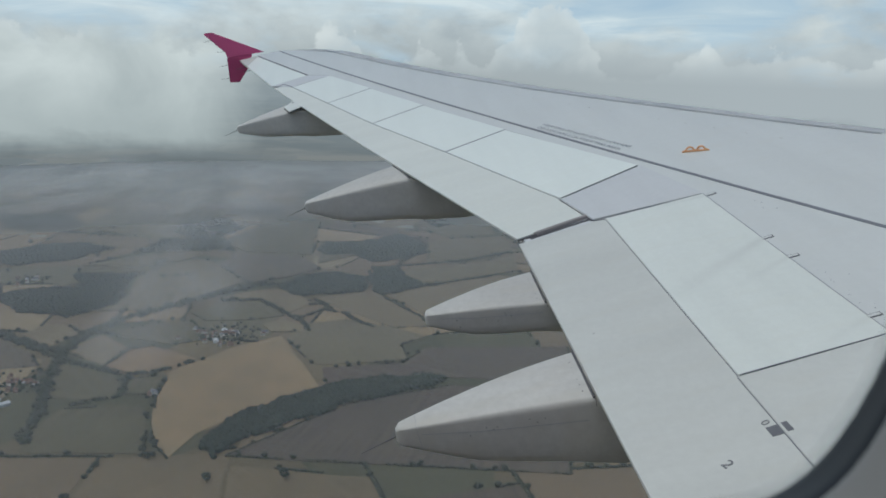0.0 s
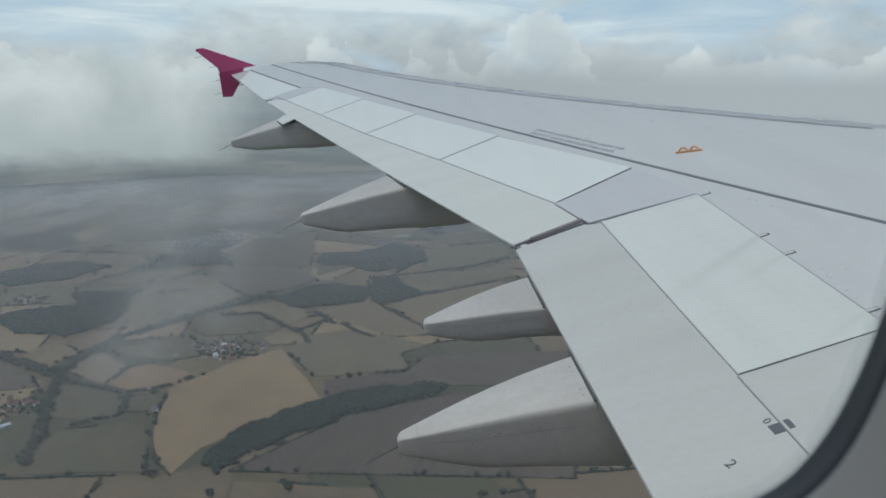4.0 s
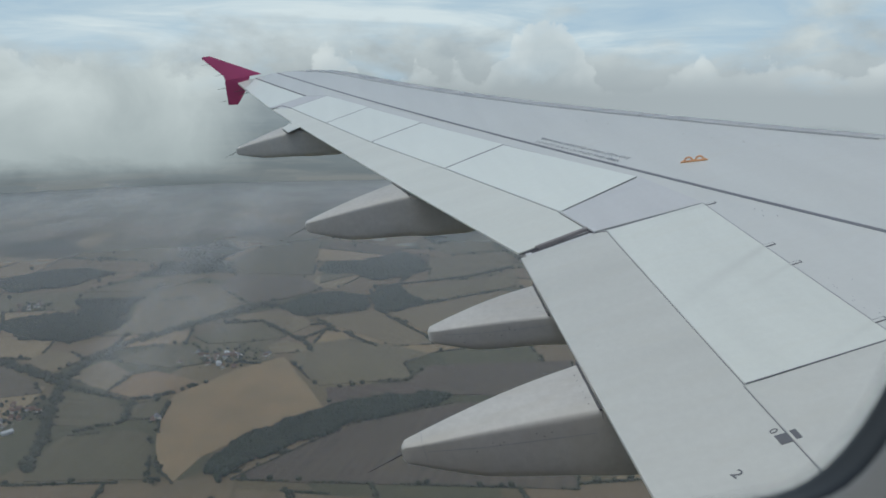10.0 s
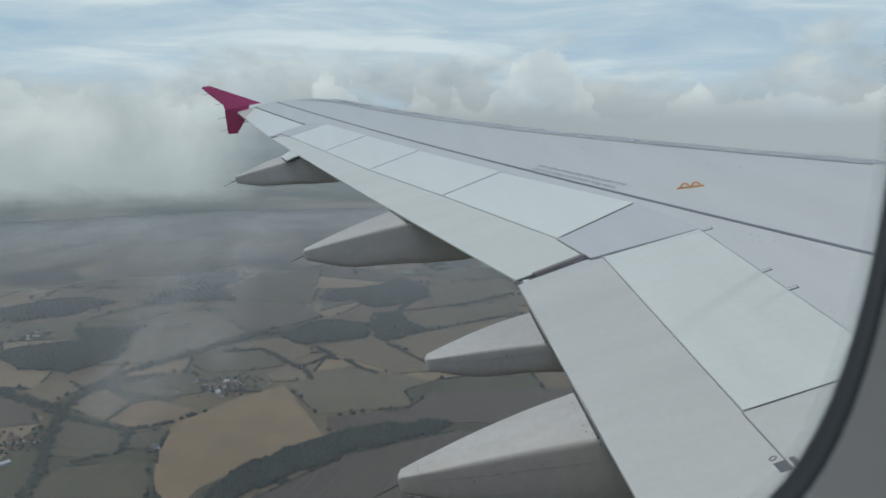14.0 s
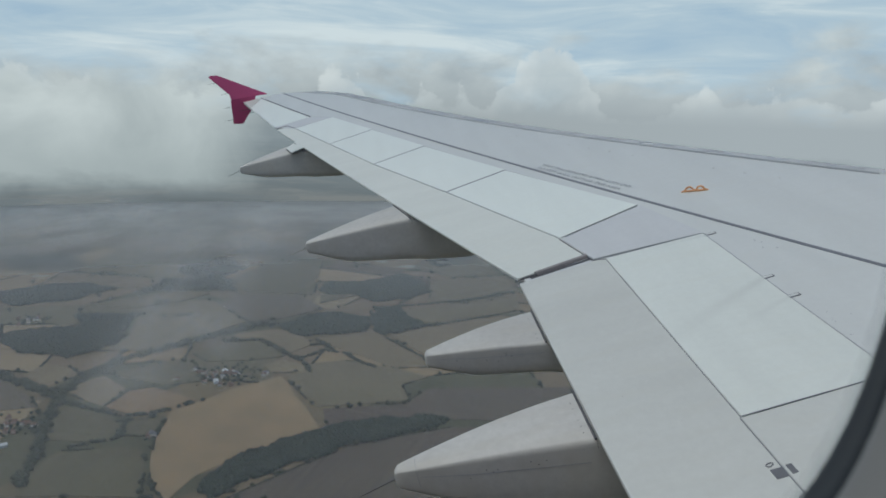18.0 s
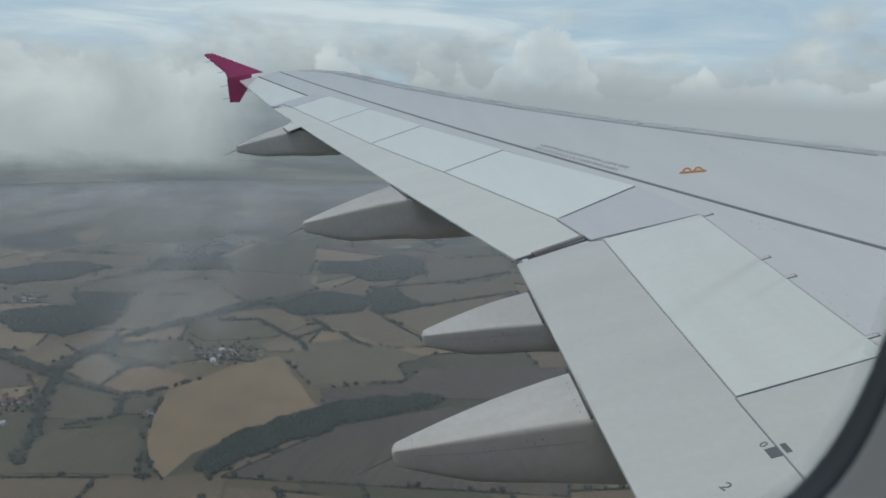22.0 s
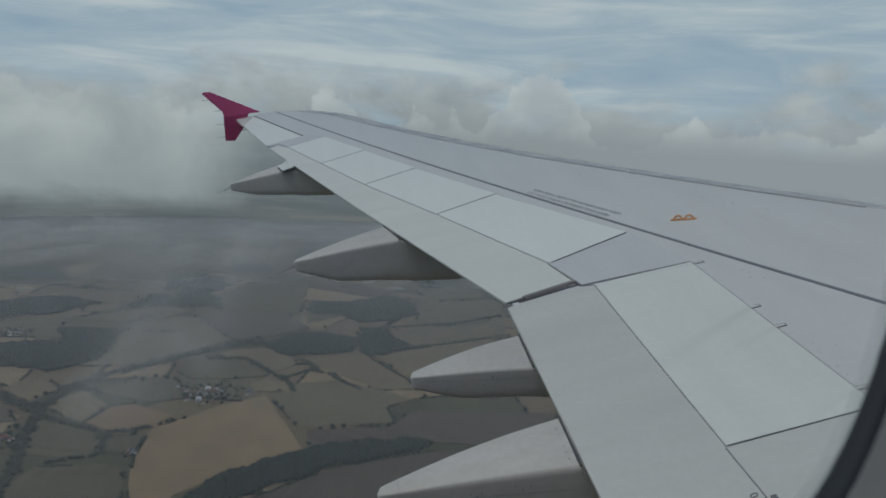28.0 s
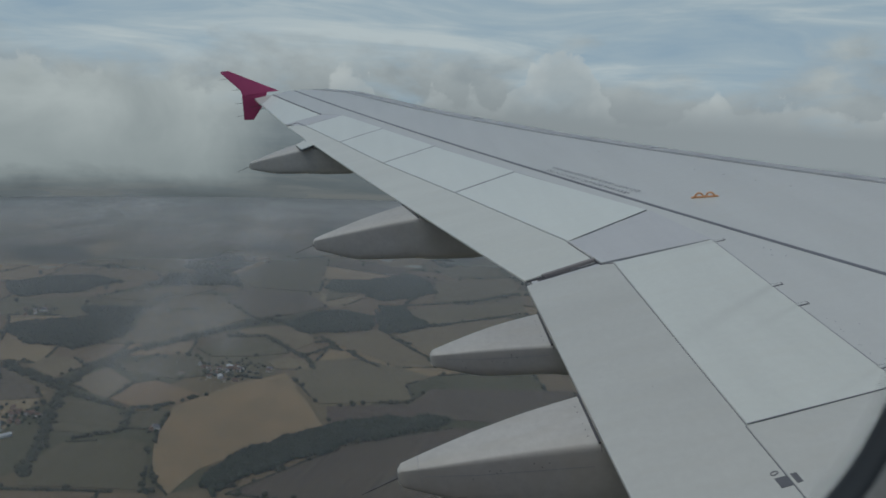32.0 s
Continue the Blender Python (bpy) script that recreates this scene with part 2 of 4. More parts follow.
faces += [(i * m + NU, (i + 1) * m + NU, n0 + (i + 1) * m + NU, n0 + i * m + NU) for i in range(len(ys) - 1)]
smooth_by_angle(mesh_object("upper_skin", [(x, y, z) for x, y, z in verts], [f[::-1] for f in faces], WING_GREY, wing, "pale lavender-grey painted wing skin"), 40)

# slats along the leading edge
SLATS = [(2.6, 5.6), (5.65, 8.5), (8.54, 11.3), (11.34, 14.0), (14.04, 16.2)]
for y0, y1 in SLATS:
    verts, NY, NS = [], 14, 12
    for i in range(NY + 1):
        y = lerp(y0, y1, i / NY)
        a = crest(y) - 0.05
        chord = crest(y) + 0.35 - trail(y)
        rx, rz = 0.37, 0.21 * min(1, chord / 3.2) + 0.02
        for j in range(NS + 1):
            s = lerp(0.05, math.pi * 0.72, (j / NS) ** 1.5)
            x = a + rx * math.sin(s)
            verts.append((x, y, skin(a, y) + 0.1185 * (x - a) * 0.6 - rz * (1 - math.cos(s)) + 0.008))
    m = NS + 1
    faces = [(i * m + j, i * m + j + 1, (i + 1) * m + j + 1, (i + 1) * m + j) for i in range(NY) for j in range(NS)]
    bm = bmesh.new()
    vs = [bm.verts.new(v) for v in verts]
    for f in faces:
        bm.faces.new([vs[q] for q in f])
    bmesh.ops.solidify(bm, geom=bm.faces[:], thickness=0.006)
    smooth_by_angle(part("slat", bm, SLAT, wing, "retracted bare-metal leading-edge slat"), 40)

# fixed panels, spoilers, flaps, aileron
slab("root_panel", [(0.405, 1.95), (0.438, 4.505), (1.120, 4.515), (1.120, 1.95)], FLAP_GREY, wing, 0.001)
slab("spoiler", [(0.445, 4.510), (0.478, 6.348), (1.120, 6.335), (1.120, 4.519)], SPOILER_STAINED, wing, 0.002, 0.010, "closed white spoiler panel")
slab("kink_panel", [(0.405, 6.385), (0.318, 6.843), (0.985, 7.078), (1.130, 6.345)], PANEL_GREY, wing, 0.003, 0.016, "raised grey panel where the flaps meet", 6, 10, 0.002)
SR = [(0.320, 6.86), (-0.285, 8.58), (-0.900, 10.22), (-1.425, 11.76), (-1.975, 13.33)]
SF = [(0.960, 7.09), (0.302, 8.78), (-0.310, 10.44), (-0.862, 11.97), (-1.420, 13.48)]
for i in range(4):
    g = 0.010
    slab("spoiler", [(SR[i][0] - 0.002, SR[i][1] + g), (SR[i + 1][0] + 0.002, SR[i + 1][1] - g), (SF[i + 1][0] + 0.004, SF[i + 1][1] - g), (SF[i][0] + 0.008, SF[i][1] + g)],
         SPOILER_WHITE, wing, 0.002, 0.010, "closed white spoiler panel")
slab("outboard_panel", [(-2.00, 13.355), (-2.330, 13.797), (-1.783, 13.927), (-1.425, 13.495)], PANEL_GREY, wing, -0.001, 0.02)
slab("flap_tab", [(-1.945, 11.87), (-2.033, 12.19), (-1.92, 12.46), (-1.78, 11.99)], FLAP_GREY_LIT, wing, -0.005, 0.012, "pale tab over the flap track fairing", 3, 4)
# dark slab added below the tab, for the shade of its underside
slab("tab_shade", [(-1.950, 11.862), (-2.040, 12.188), (-1.92, 12.40), (-1.78, 12.0)], SEAL, wing, -0.019, 0.008, "dark slab for the shade under the tab", 3, 4)
slab("inner_flap", [(-0.172, 1.95), (-0.104, 6.325), (0.505, 6.372), (0.475, 1.95)], FLAP_GREY, wing, -0.004, 0.10, "retracted inboard flap, pale grey", 8, 16, 0.002, 0.014)
slab("outer_flap", [(-0.10, 6.405), (-2.275, 13.59), (-2.010, 13.53), (0.474, 6.50)], FLAP_GREY_LIT, wing, -0.004, 0.08, "retracted outboard flap, pale grey", 8, 30, 0.002, 0.012)
slab("aileron", [(-2.335, 13.80), (-2.965, 16.08), (-2.85, 16.86), (-1.785, 13.93)], SPOILER_WHITE, wing, 0.0, 0.05, "white aileron", 6, 12, 0.004, 0.012)
slab("tip_panel", [(-2.975, 16.10), (-3.20, 16.93), (-2.89, 16.93), (-2.87, 16.86)], FLAP_GREY, wing, -0.002, 0.03, "", 4, 6)
slab("flap_seal", [(-0.06, 6.335), (-0.06, 6.40), (0.452, 6.475), (0.452, 6.372)], PANEL_GREY, wing, -0.013, 0.05, "grey ledge between the flaps", 6, 4, 0.004)
# hinge line of the aileron, walkway line
slab("aileron_gap", [(-2.852, 16.86), (-1.79, 13.93), (-1.765, 13.93), (-2.827, 16.86)], SEAL, wing, 0.004, 0.01, "", 2, 20)


def stripe(name, p, q, w, mat, parent, lift=0.004, label=""):
    d = Vector((q[0] - p[0], q[1] - p[1])).normalized()
    o = Vector((d.y, -d.x)) * w / 2
    a, b = Vector(p), Vector(q)
    return slab(name, [tuple(a - o), tuple(b - o), tuple(b + o), tuple(a + o)], mat, parent, lift, 0.003, label, 1, 40, 0.0)


for (y0, x0), (y1, x1) in zip(CREST[1:-2], CREST[2:-1]):
    stripe("slat_seal", (x0 - 0.047, y0), (x1 - 0.047, y1), 0.012, STENCIL, wing, 0.005, "grey seal behind the slat")
for i in range(1, 4):
    stripe("spoiler_gap", SR[i], (SF[i][0] + 0.004, SF[i][1]), 0.015, LINE, wing, 0.0025, "dark joint between spoilers")
stripe("spoiler_gap", (0.445, 4.512), (1.118, 4.517), 0.005, LINE, wing, 0.0025, "dark joint between spoilers")
stripe("spoiler_gap", SR[0], (SF[0][0] + 0.004, SF[0][1] - 0.004), 0.003, LINE, wing, 0.0042, "dark joint beside the raised panel")
stripe("flap_gap", (0.402, 1.95), (0.435, 4.505), 0.0035, LINE, wing, -0.0022, "dark gap ahead of the flap")
stripe("flap_gap", (0.441, 4.51), (0.474, 6.346), 0.0035, LINE, wing, -0.0022, "dark gap ahead of the flap")
for i in range(4):
    stripe("flap_gap", (SR[i][0] - 0.006, SR[i][1] - 0.003), (SR[i + 1][0] - 0.004, SR[i + 1][1] - 0.003), 0.0055, LINE, wing, -0.0022, "dark gap ahead of the flap")
stripe("flap_gap", (SR[4][0] - 0.004, SR[4][1] - 0.003), (-2.137, 13.69), 0.014, LINE, wing, 0.0022, "dark gap ahead of the flap")
# dark strips painted in for the shade under the raised panel's lip
stripe("panel_lip_shade", (0.306, 6.850), (0.396, 6.380), 0.009, SEAL, wing, -0.0025, "dark strip for the shade under the panel edge")
stripe("panel_lip_shade", (0.400, 6.376), (0.474, 6.346), 0.004, SEAL, wing, -0.0015, "dark strip for the shade under the panel edge")
stripe("spoiler_hinge_line", (1.1235, 4.52), (1.1235, 6.335), 0.0022, STENCIL, wing, 0.003, "thin grey hinge line")
rng = random.Random(9)
for q in range(16):
    x, y = 1.15 + abs(rng.gauss(0, 0.05)), rng.uniform(4.55, 5.35)
    w = rng.uniform(0.001, 0.0025)
    slab("paint_chip", [(x - w, y - w), (x - w, y + w), (x + w, y + w), (x + w, y - w)], STENCIL, wing, 0.0015, 0.003, "", 1, 1, 0.0)
stripe("panel_line", (1.065, 7.13), (-1.315, 13.52), 0.006, FAINT, wing, 0.0015, "faint worn panel line")
for q in range(6):
    x, y, w = rng.uniform(-0.02, 0.36), rng.gauss(4.75, 0.30), rng.uniform(0.0015, 0.004)
    slab("scuff_and_glare", [(x - w, y - w), (x - w * 0.6, y + w), (x + w * 3, y + w * 1.4), (x + w * 2.4, y - w * 0.7)], FAINT, wing, -0.0028, 0.002, "", 1, 1, 0.0)
stripe("aileron_joint", (-2.29, 13.625), (-2.135, 13.69), 0.022, SEAL, wing, 0.002, "dark joint at the aileron's inner end")
stripe("walkway_line", (2.9, 1.95), (-2.41, 16.78), 0.026, LINE, wing, 0.0035, "dark painted walkway boundary line")


# flap track fairings
def fairing(yc, xte, zte, xtip, ztop, zbot, zmid, zb, sweep):
    """Canoe under the trailing edge: tip station to trailing edge and on under the wing."""
    L = xte - 0.004 - xtip
    st = []
    for u in (0.0, 0.02, 0.06, 0.14, 0.25, 0.4, 0.55, 0.7, 0.85, 1.0):
        hw = 0.022 + 0.155 * u ** 0.85 if u > 0 else 0.012
        top = lerp(ztop, zte, u) + 0.010 * math.sin(math.pi * u)
        bot = spline([(0, zbot), (0.4, zmid), (1, zb)], u) - 0.012 * math.sin(math.pi * min(1, u / 0.8))
        if u == 0:
            top, bot = top - 0.015, bot + 0.015
        st.append((xtip + L * u, hw, top, bot))
    st.append((xte - 0.001, 0.177, zte - 0.010, zb))
    st.append((xte + 0.10, 0.18, zte - 0.035, zb - 0.02))
    st.append((xte + 0.45, 0.18, zte - 0.09, zb - 0.05))
    st.append((xte + 1.3, 0.16, zte - 0.16, zb - 0.02))
    st.append((xte + 2.1, 0.06, zte - 0.2, zte - 0.26))
    prof = [(-1, 0.90), (-0.99, 0.94), (-0.96, 0.975), (-0.90, 1.0), (0, 1.012), (0.92, 1.0), (1, 0.95), (1, 0.5), (0.985, 0.15), (0.93, 0.03), (0.7, -0.008), (0, -0.014), (-0.66, -0.006), (-0.86, 0.04), (-0.95, 0.17), (-0.982, 0.40), (-0.995, 0.72)]
    verts = []
    for x, hw, top, bot in st:
        swell = 0.10 * math.sin(math.pi * min(1, (x - xtip) / L))     # rounder on the outboard side
        for a, b in prof:
            a *= 1 + swell if a > 0 else 1
            verts.append((x - sweep * a * hw * min(1, (x - xtip) / L), yc + a * hw, lerp(bot, top, b) + 0.22 * a * hw * b))
    n = len(prof)
    faces = [(i * n + j, i * n + (j + 1) % n, (i + 1) * n + (j + 1) % n, (i + 1) * n + j) for i in range(len(st) - 1) for j in range(n)]
    faces += [tuple(range(n))[::-1], tuple(range((len(st) - 1) * n, len(st) * n))]
    bm = bmesh.new()
    vs = [bm.verts.new(v) for v in verts]
    for f in faces:
        bm.faces.new([vs[q] for q in f])
    for i, face in enumerate(bm.faces):
        if i // n == 9 and i % n in (0, 1, 2, 3, 4, 5):
            face.material_index = 1
    ob = smooth_by_angle(part("flap_track_fairing", bm, FAIRING, plane, "grey canoe-shaped flap track fairing with grimy side"), 45)
    ob.data.materials.append(SEAL)
    return ob


def rod(name, p, q, r, mat, parent, label="", taper=0.4):
    p, q = Vector(p), Vector(q)
    bm = bmesh.new()
    bmesh.ops.create_cone(bm, cap_ends=True, segments=8, radius1=r, radius2=r * taper, depth=(q - p).length)
    bm.transform(Matrix.Translation((p + q) / 2) @ (q - p).to_track_quat("Z", "Y").to_matrix().to_4x4())
    return part(name, bm, mat, parent, label)


FAIRINGS = [(4.83, -0.131, 0.358, -1.02, 0.240, 0.160, 0.055, -0.03, 0.0),
            (5.74, -0.117, 0.480, -0.785, 0.420, 0.350, 0.285, 0.255, 0.0),
            (8.39, -0.714, 0.780, -1.605, 0.625, 0.545, 0.430, 0.370, 0.36),
            (12.16, -1.858, 1.205, -2.690, 1.040, 0.960, 0.880, 0.815, 0.36)]
for i, f in enumerate(FAIRINGS):
    ob = fairing(*f)
    if i != 1:
        rod("static_discharger", (f[3] + 0.02, f[0], f[4] - 0.04), (f[3] - 0.17, f[0] - 0.01, f[4] - 0.10), 0.004, SEAL, ob, "thin dark static discharger")

    yc, xte, zte, sw = f[0], f[1], f[2], f[8]
    rod("gap_seal", (xte - 0.009 + sw * 0.17, yc - 0.174, zte - 0.036), (xte - 0.009 - sw * 0.17, yc + 0.174, zte + 0.040), 0.0065, SEAL, ob, "dark seal against the flap", 1.0)
    if i in (0, 1):
        ends = []
        for u in (0.13, 0.25, 0.40, 0.55, 0.70, 0.85, 0.96):
            hw = 0.022 + 0.155 * u ** 0.85
            top, bot = lerp(f[4], zte, u), spline([(0, f[5]), (0.4, f[6]), (1, f[7])], u)
            ends.append((lerp(f[3], xte, u), yc - hw - 0.0006, lerp(bot, top, 0.70) - 0.15 * hw))
        verts = []
        for p in ends:
            verts += [(p[0], p[1], p[2] - 0.0012), (p[0], p[1], p[2] + 0.0012), (p[0], p[1] + 0.004, p[2] + 0.0012), (p[0], p[1] + 0.004, p[2] - 0.0012)]
        faces = [(q * 4 + a, q * 4 + (a + 1) % 4, q * 4 + 4 + (a + 1) % 4, q * 4 + 4 + a) for q in range(len(ends) - 1) for a in range(4)]
        mesh_object("panel_line", verts, faces, STENCIL, ob)
    if i == 0:
        u = 0.11
        x, hw = lerp(f[3], f[1] - 0.018, u), 0.0245 + 0.155 * u ** 0.85
        top, bot = lerp(f[4], f[2], u) + 0.0062, lerp(f[5], f[6], u / 0.4) - 0.006
        for name, p, q in (("seam", (x, f[0] - hw * 0.92, top - 0.010), (x, f[0] + hw * 0.9, top + 0.012)), ("seam", (x, f[0] - hw - 0.0008, top - 0.018), (x + 0.012, f[0] - hw - 0.0008, bot + 0.03))):
            rod(name, p, q, 0.0010, STENCIL, ob, "", 1.0)
    if i in (0, 1):
        for q in range(6):
            v = (q + 0.7) / 7 * 2 - 1
            bm = bmesh.new()
            bmesh.ops.create_icosphere(bm, subdivisions=1, radius=0.0032)
            bm.transform(Matrix.Translation((f[1] - 0.045, f[0] + v * 0.145, f[2] - 0.002 + 0.032 * v)))
            part("rivet", bm, SEAL, ob)
        rng = random.Random(i)
        for q in range(7):
            u = rng.uniform(0.2, 0.8)
            bm = bmesh.new()
            bmesh.ops.create_icosphere(bm, subdivisions=1, radius=0.0032)
            bm.transform(Matrix.Translation((lerp(f[3], f[1], u), f[0] - 0.020 - 0.157 * u ** 0.85, lerp(f[4], f[2], u) - 0.06 - 0.05 * rng.random())))
            part("rivet", bm, SEAL, ob)

# bulb seal on the inboard end of the outer flap, dark slot beside it, pointed tail of the seal
rod("bulb_seal", (0.02, 6.408, skin(0.02, 6.408) - 0.010), (0.385, 6.472, skin(0.385, 6.472) - 0.010), 0.021, TITAN, wing, "brown-grey rounded rubber flap end seal", 1.0)
stripe("seal_slot", (-0.02, 6.374), (0.440, 6.434), 0.024, SEAL, wing, -0.0105, "dark slot beside the seal")
rod("seal_tail", (0.03, 6.396, skin(0.03, 6.396) - 0.014), (-0.10, 6.398, skin(-0.10, 6.398) - 0.012), 0.016, SEAL, wing, "dark pointed tail of the seal", 0.15)

# wing-tip fence
def fence():
    up = [(-2.72, 1.96), (-3.42, 1.93), (-3.44, 2.03), (-3.78, 2.40), (-3.75, 2.425), (-3.62, 2.42)]
    dn = [(-3.05, 1.73), (-3.28, 1.46), (-3.46, 1.475), (-3.43, 1.93), (-2.95, 1.95)]
    for name, pts, mat, lean in (("winglet_upper", up, MAGENTA, 0.10), ("winglet_lower", dn, MAGENTA_DARK, 0.06)):
        bm = bmesh.new()
        base = [bm.verts.new((x, 16.93 + lean * abs(z - 1.93) - 0.012, z)) for x, z in pts]
        f = bm.faces.new(base)
        r = bmesh.ops.extrude_face_region(bm, geom=[f])
        bmesh.ops.translate(bm, vec=(0, 0.03, 0), verts=[v for v in r["geom"] if isinstance(v, bmesh.types.BMVert)])
        bmesh.ops.bevel(bm, geom=bm.edges[:], offset=0.006, segments=2, affect="EDGES")
        part(name, bm, mat, wing, "magenta wing-tip fence blade")
fence()

# spoiler hinge fittings, index marks, stencils, lifting handle
def on_wing(x, y, lift=0.0):
    return Vector((x, y, skin(x, y) + lift))


for x, y in ((1.140, 6.297), (1.128, 5.575), (1.128, 5.318), (1.128, 4.66)):
    slab("hinge_fitting", [(x - 0.008, y - 0.014), (x - 0.008, y + 0.014), (x + 0.050, y + 0.014), (x + 0.050, y - 0.014)], MARK, wing, 0.0035, 0.005, "small hinge fitting", 1, 1, 0.0)
    slab("fitting_cap", [(x - 0.012, y - 0.009), (x - 0.012, y + 0.009), (x + 0.043, y + 0.009), (x + 0.043, y - 0.009)], WING_GREY, wing, 0.005, 0.005, "", 1, 1, 0.0)
for q in ([(0.383, 4.125), (0.383, 4.178), (0.428, 4.178), (0.428, 4.125)], [(0.443, 4.125), (0.443, 4.178), (0.467, 4.178), (0.467, 4.125)]):
    slab("index_mark", q, MARK, wing, -0.0015 if q[0][0] < 0.43 else 0.0025, 0.003, "dark square index mark", 1, 1, 0.0)


def numeral(text, x, y, size, turn):
    cu = bpy.data.curves.new("numeral", "FONT")
    cu.body, cu.size, cu.align_x, cu.align_y, cu.extrude = text, size, "CENTER", "CENTER", 0.0008
    tmp = bpy.data.objects.new("numeral", cu)
    me = bpy.data.meshes.new_from_object(tmp)
    bpy.data.objects.remove(tmp)
    e = 0.05
    n = Vector((e, 0, skin(x + e, y) - skin(x, y))).cross(Vector((0, e, skin(x, y + e) - skin(x, y)))).normalized()
    me.transform(Matrix.Translation(on_wing(x, y, -0.0028)) @ n.to_track_quat("Z", "Y").to_matrix().to_4x4() @ pose(0, 0, 0, 0, 0, turn))
    me.materials.append(MARK)
    ob = new("numeral", me)
    ob.parent = wing
    ob["label"] = "small stencilled number " + text


numeral("0", 0.395, 4.205, 0.050, -30)
numeral("2", 0.170, 4.053, 0.066, -30)

# two rows of stencilled warning beside the walkway line, back to back
def warning(x, y, length, size, turn):
    cu = bpy.data.curves.new("warning_text", "FONT")
    cu.body, cu.size, cu.align_x, cu.align_y, cu.extrude = "DO NOT WALK OUTSIDE THIS AREA", size, "CENTER", "CENTER", 0.0004
    tmp = bpy.data.objects.new("warning_text", cu)
    me = bpy.data.meshes.new_from_object(tmp)
    bpy.data.objects.remove(tmp)
    wide = max(v.co.x for v in me.vertices) - min(v.co.x for v in me.vertices)
    me.transform(Matrix.Diagonal((length / wide, 1, 1, 1)))
    me.transform(pose(0, 0, 0, 0, 0, turn))
    for v in me.vertices:
        v.co = on_wing(x + v.co.x, y + v.co.y, 0) + Vector((0, 0, v.co.z + 0.0045))
    me.materials.append(STENCIL)
    ob = new("warning_text", me)
    ob.parent = wing
    ob["label"] = "faded stencilled walkway warning"
    ob["kind"] = "stuff"


d = Vector((1.054 - 0.619, 7.543 - 8.726)).normalized()
side = Vector((-d.y, d.x))
mid = Vector((0.60, 8.70)) + d * 0.62
bearing = math.degrees(math.atan2(d.y, d.x))
mid = mid + d * 0.06
warning(mid.x + side.x * 0.020, mid.y + side.y * 0.020, 1.22, 0.054, bearing + 180)
warning(mid.x - side.x * 0.058, mid.y - side.y * 0.058, 1.16, 0.054, bearing)


def handle():
    o = on_wing(1.40, 7.07, 0.0)
    ax = (on_wing(1.47, 7.0) - on_wing(1.312, 7.084)).normalized()
    up = Vector((0, 0, 1))
    path = [(-0.092, 0.0), (-0.072, 0.010)]
    for c in (-0.037, 0.041):
        path += [(c + 0.028 * math.sin(a_), 0.008 + 0.027 * math.cos(a_)) for a_ in [radians(-84 + 24 * q) for q in range(8)]]
    path += [(0.078, 0.010), (0.098, 0.0)]
    bm = bmesh.new()
    across = Vector((0.55, 0.83, 0)).normalized()
    rings = []
    for q, (u, z) in enumerate(path):
        b0, b1 = path[max(0, q - 1)], path[min(len(path) - 1, q + 1)]
        tan = (ax * (b1[0] - b0[0]) + up * (b1[1] - b0[1])).normalized()
        nrm = tan.cross(across).normalized()
        rings.append([bm.verts.new(o + ax * u + up * z + (nrm * math.cos(a_) * 0.0072 + across * math.sin(a_) * 0.0085)) for a_ in [k_ * math.pi / 4 for k_ in range(8)]])
    for r0, r1 in zip(rings, rings[1:]):
        for q in range(8):
            bm.faces.new((r0[q], r0[(q + 1) % 8], r1[(q + 1) % 8], r1[q]))
    bm.faces.new(rings[0])
    bm.faces.new(rings[-1][::-1])
    smooth_by_angle(part("escape_rope_bracket", bm, ORANGE, wing, "orange metal bracket with two loops"), 60)
    bm = bmesh.new()
    bmesh.ops.create_cube(bm, size=1)
    turn = Matrix((ax, across, ax.cross(across))).transposed().to_4x4()
    bm.transform(Matrix.Translation(o + up * 0.006) @ turn @ Matrix.Diagonal((0.172, 0.026, 0.012, 1)))
    bmesh.ops.bevel(bm, geom=bm.edges[:], offset=0.003, segments=1, affect="EDGES")
    part("foot_plate", bm, ORANGE, wing, "orange foot of the bracket")


handle()
for x, y in ((0.30, 9.33), (0.47, 8.85), (1.32, 6.05), (1.34, 6.0), (1.31, 5.93), (1.37, 5.88)):
    slab("rivet", [(x - 0.003, y - 0.004), (x - 0.003, y + 0.004), (x + 0.003, y + 0.004), (x + 0.003, y - 0.004)], STENCIL, wing, 0.002, 0.003, "", 1, 1, 0.0)
for q in range(22):
    y = 6.9 + 0.27 * q
    x = lerp(crest(y), lerp(2.9, -2.41, (y - 1.95) / 14.83), 0.30)
    slab("fastener", [(x - 0.004, y - 0.010), (x - 0.004, y + 0.010), (x + 0.004, y + 0.010), (x + 0.004, y - 0.010)], FAINT, wing, 0.0018, 0.003, "", 1, 1, 0.0)
# dischargers on aileron tip and fence
for y in (15.55, 15.95):
    x = trail(y) + 0.02
    rod("static_discharger", on_wing(x + 0.05, y, 0.01), on_wing(x - 0.14, y, 0.015), 0.006, SEAL, wing, "thin dark static discharger")
for x, z in ((-3.66, 2.28), (-3.46, 2.06), (-3.45, 1.80), (-3.46, 1.56)):
    rod("static_discharger", (x + 0.02, 16.95, z), (x - 0.15, 16.95, z - 0.01), 0.004, SEAL, wing, "thin dark static discharger")

# ---------------------------------------------------------------- cabin window and fuselage
WX, WZ = EYE.x - 0.002, EYE.z + 0.049         # centre of the window
HW, HH = 0.1464, 0.1855                       # half its width and height at the gasket
CX, CZ = 0.0583, 0.1555                       # reach of the rounded corners


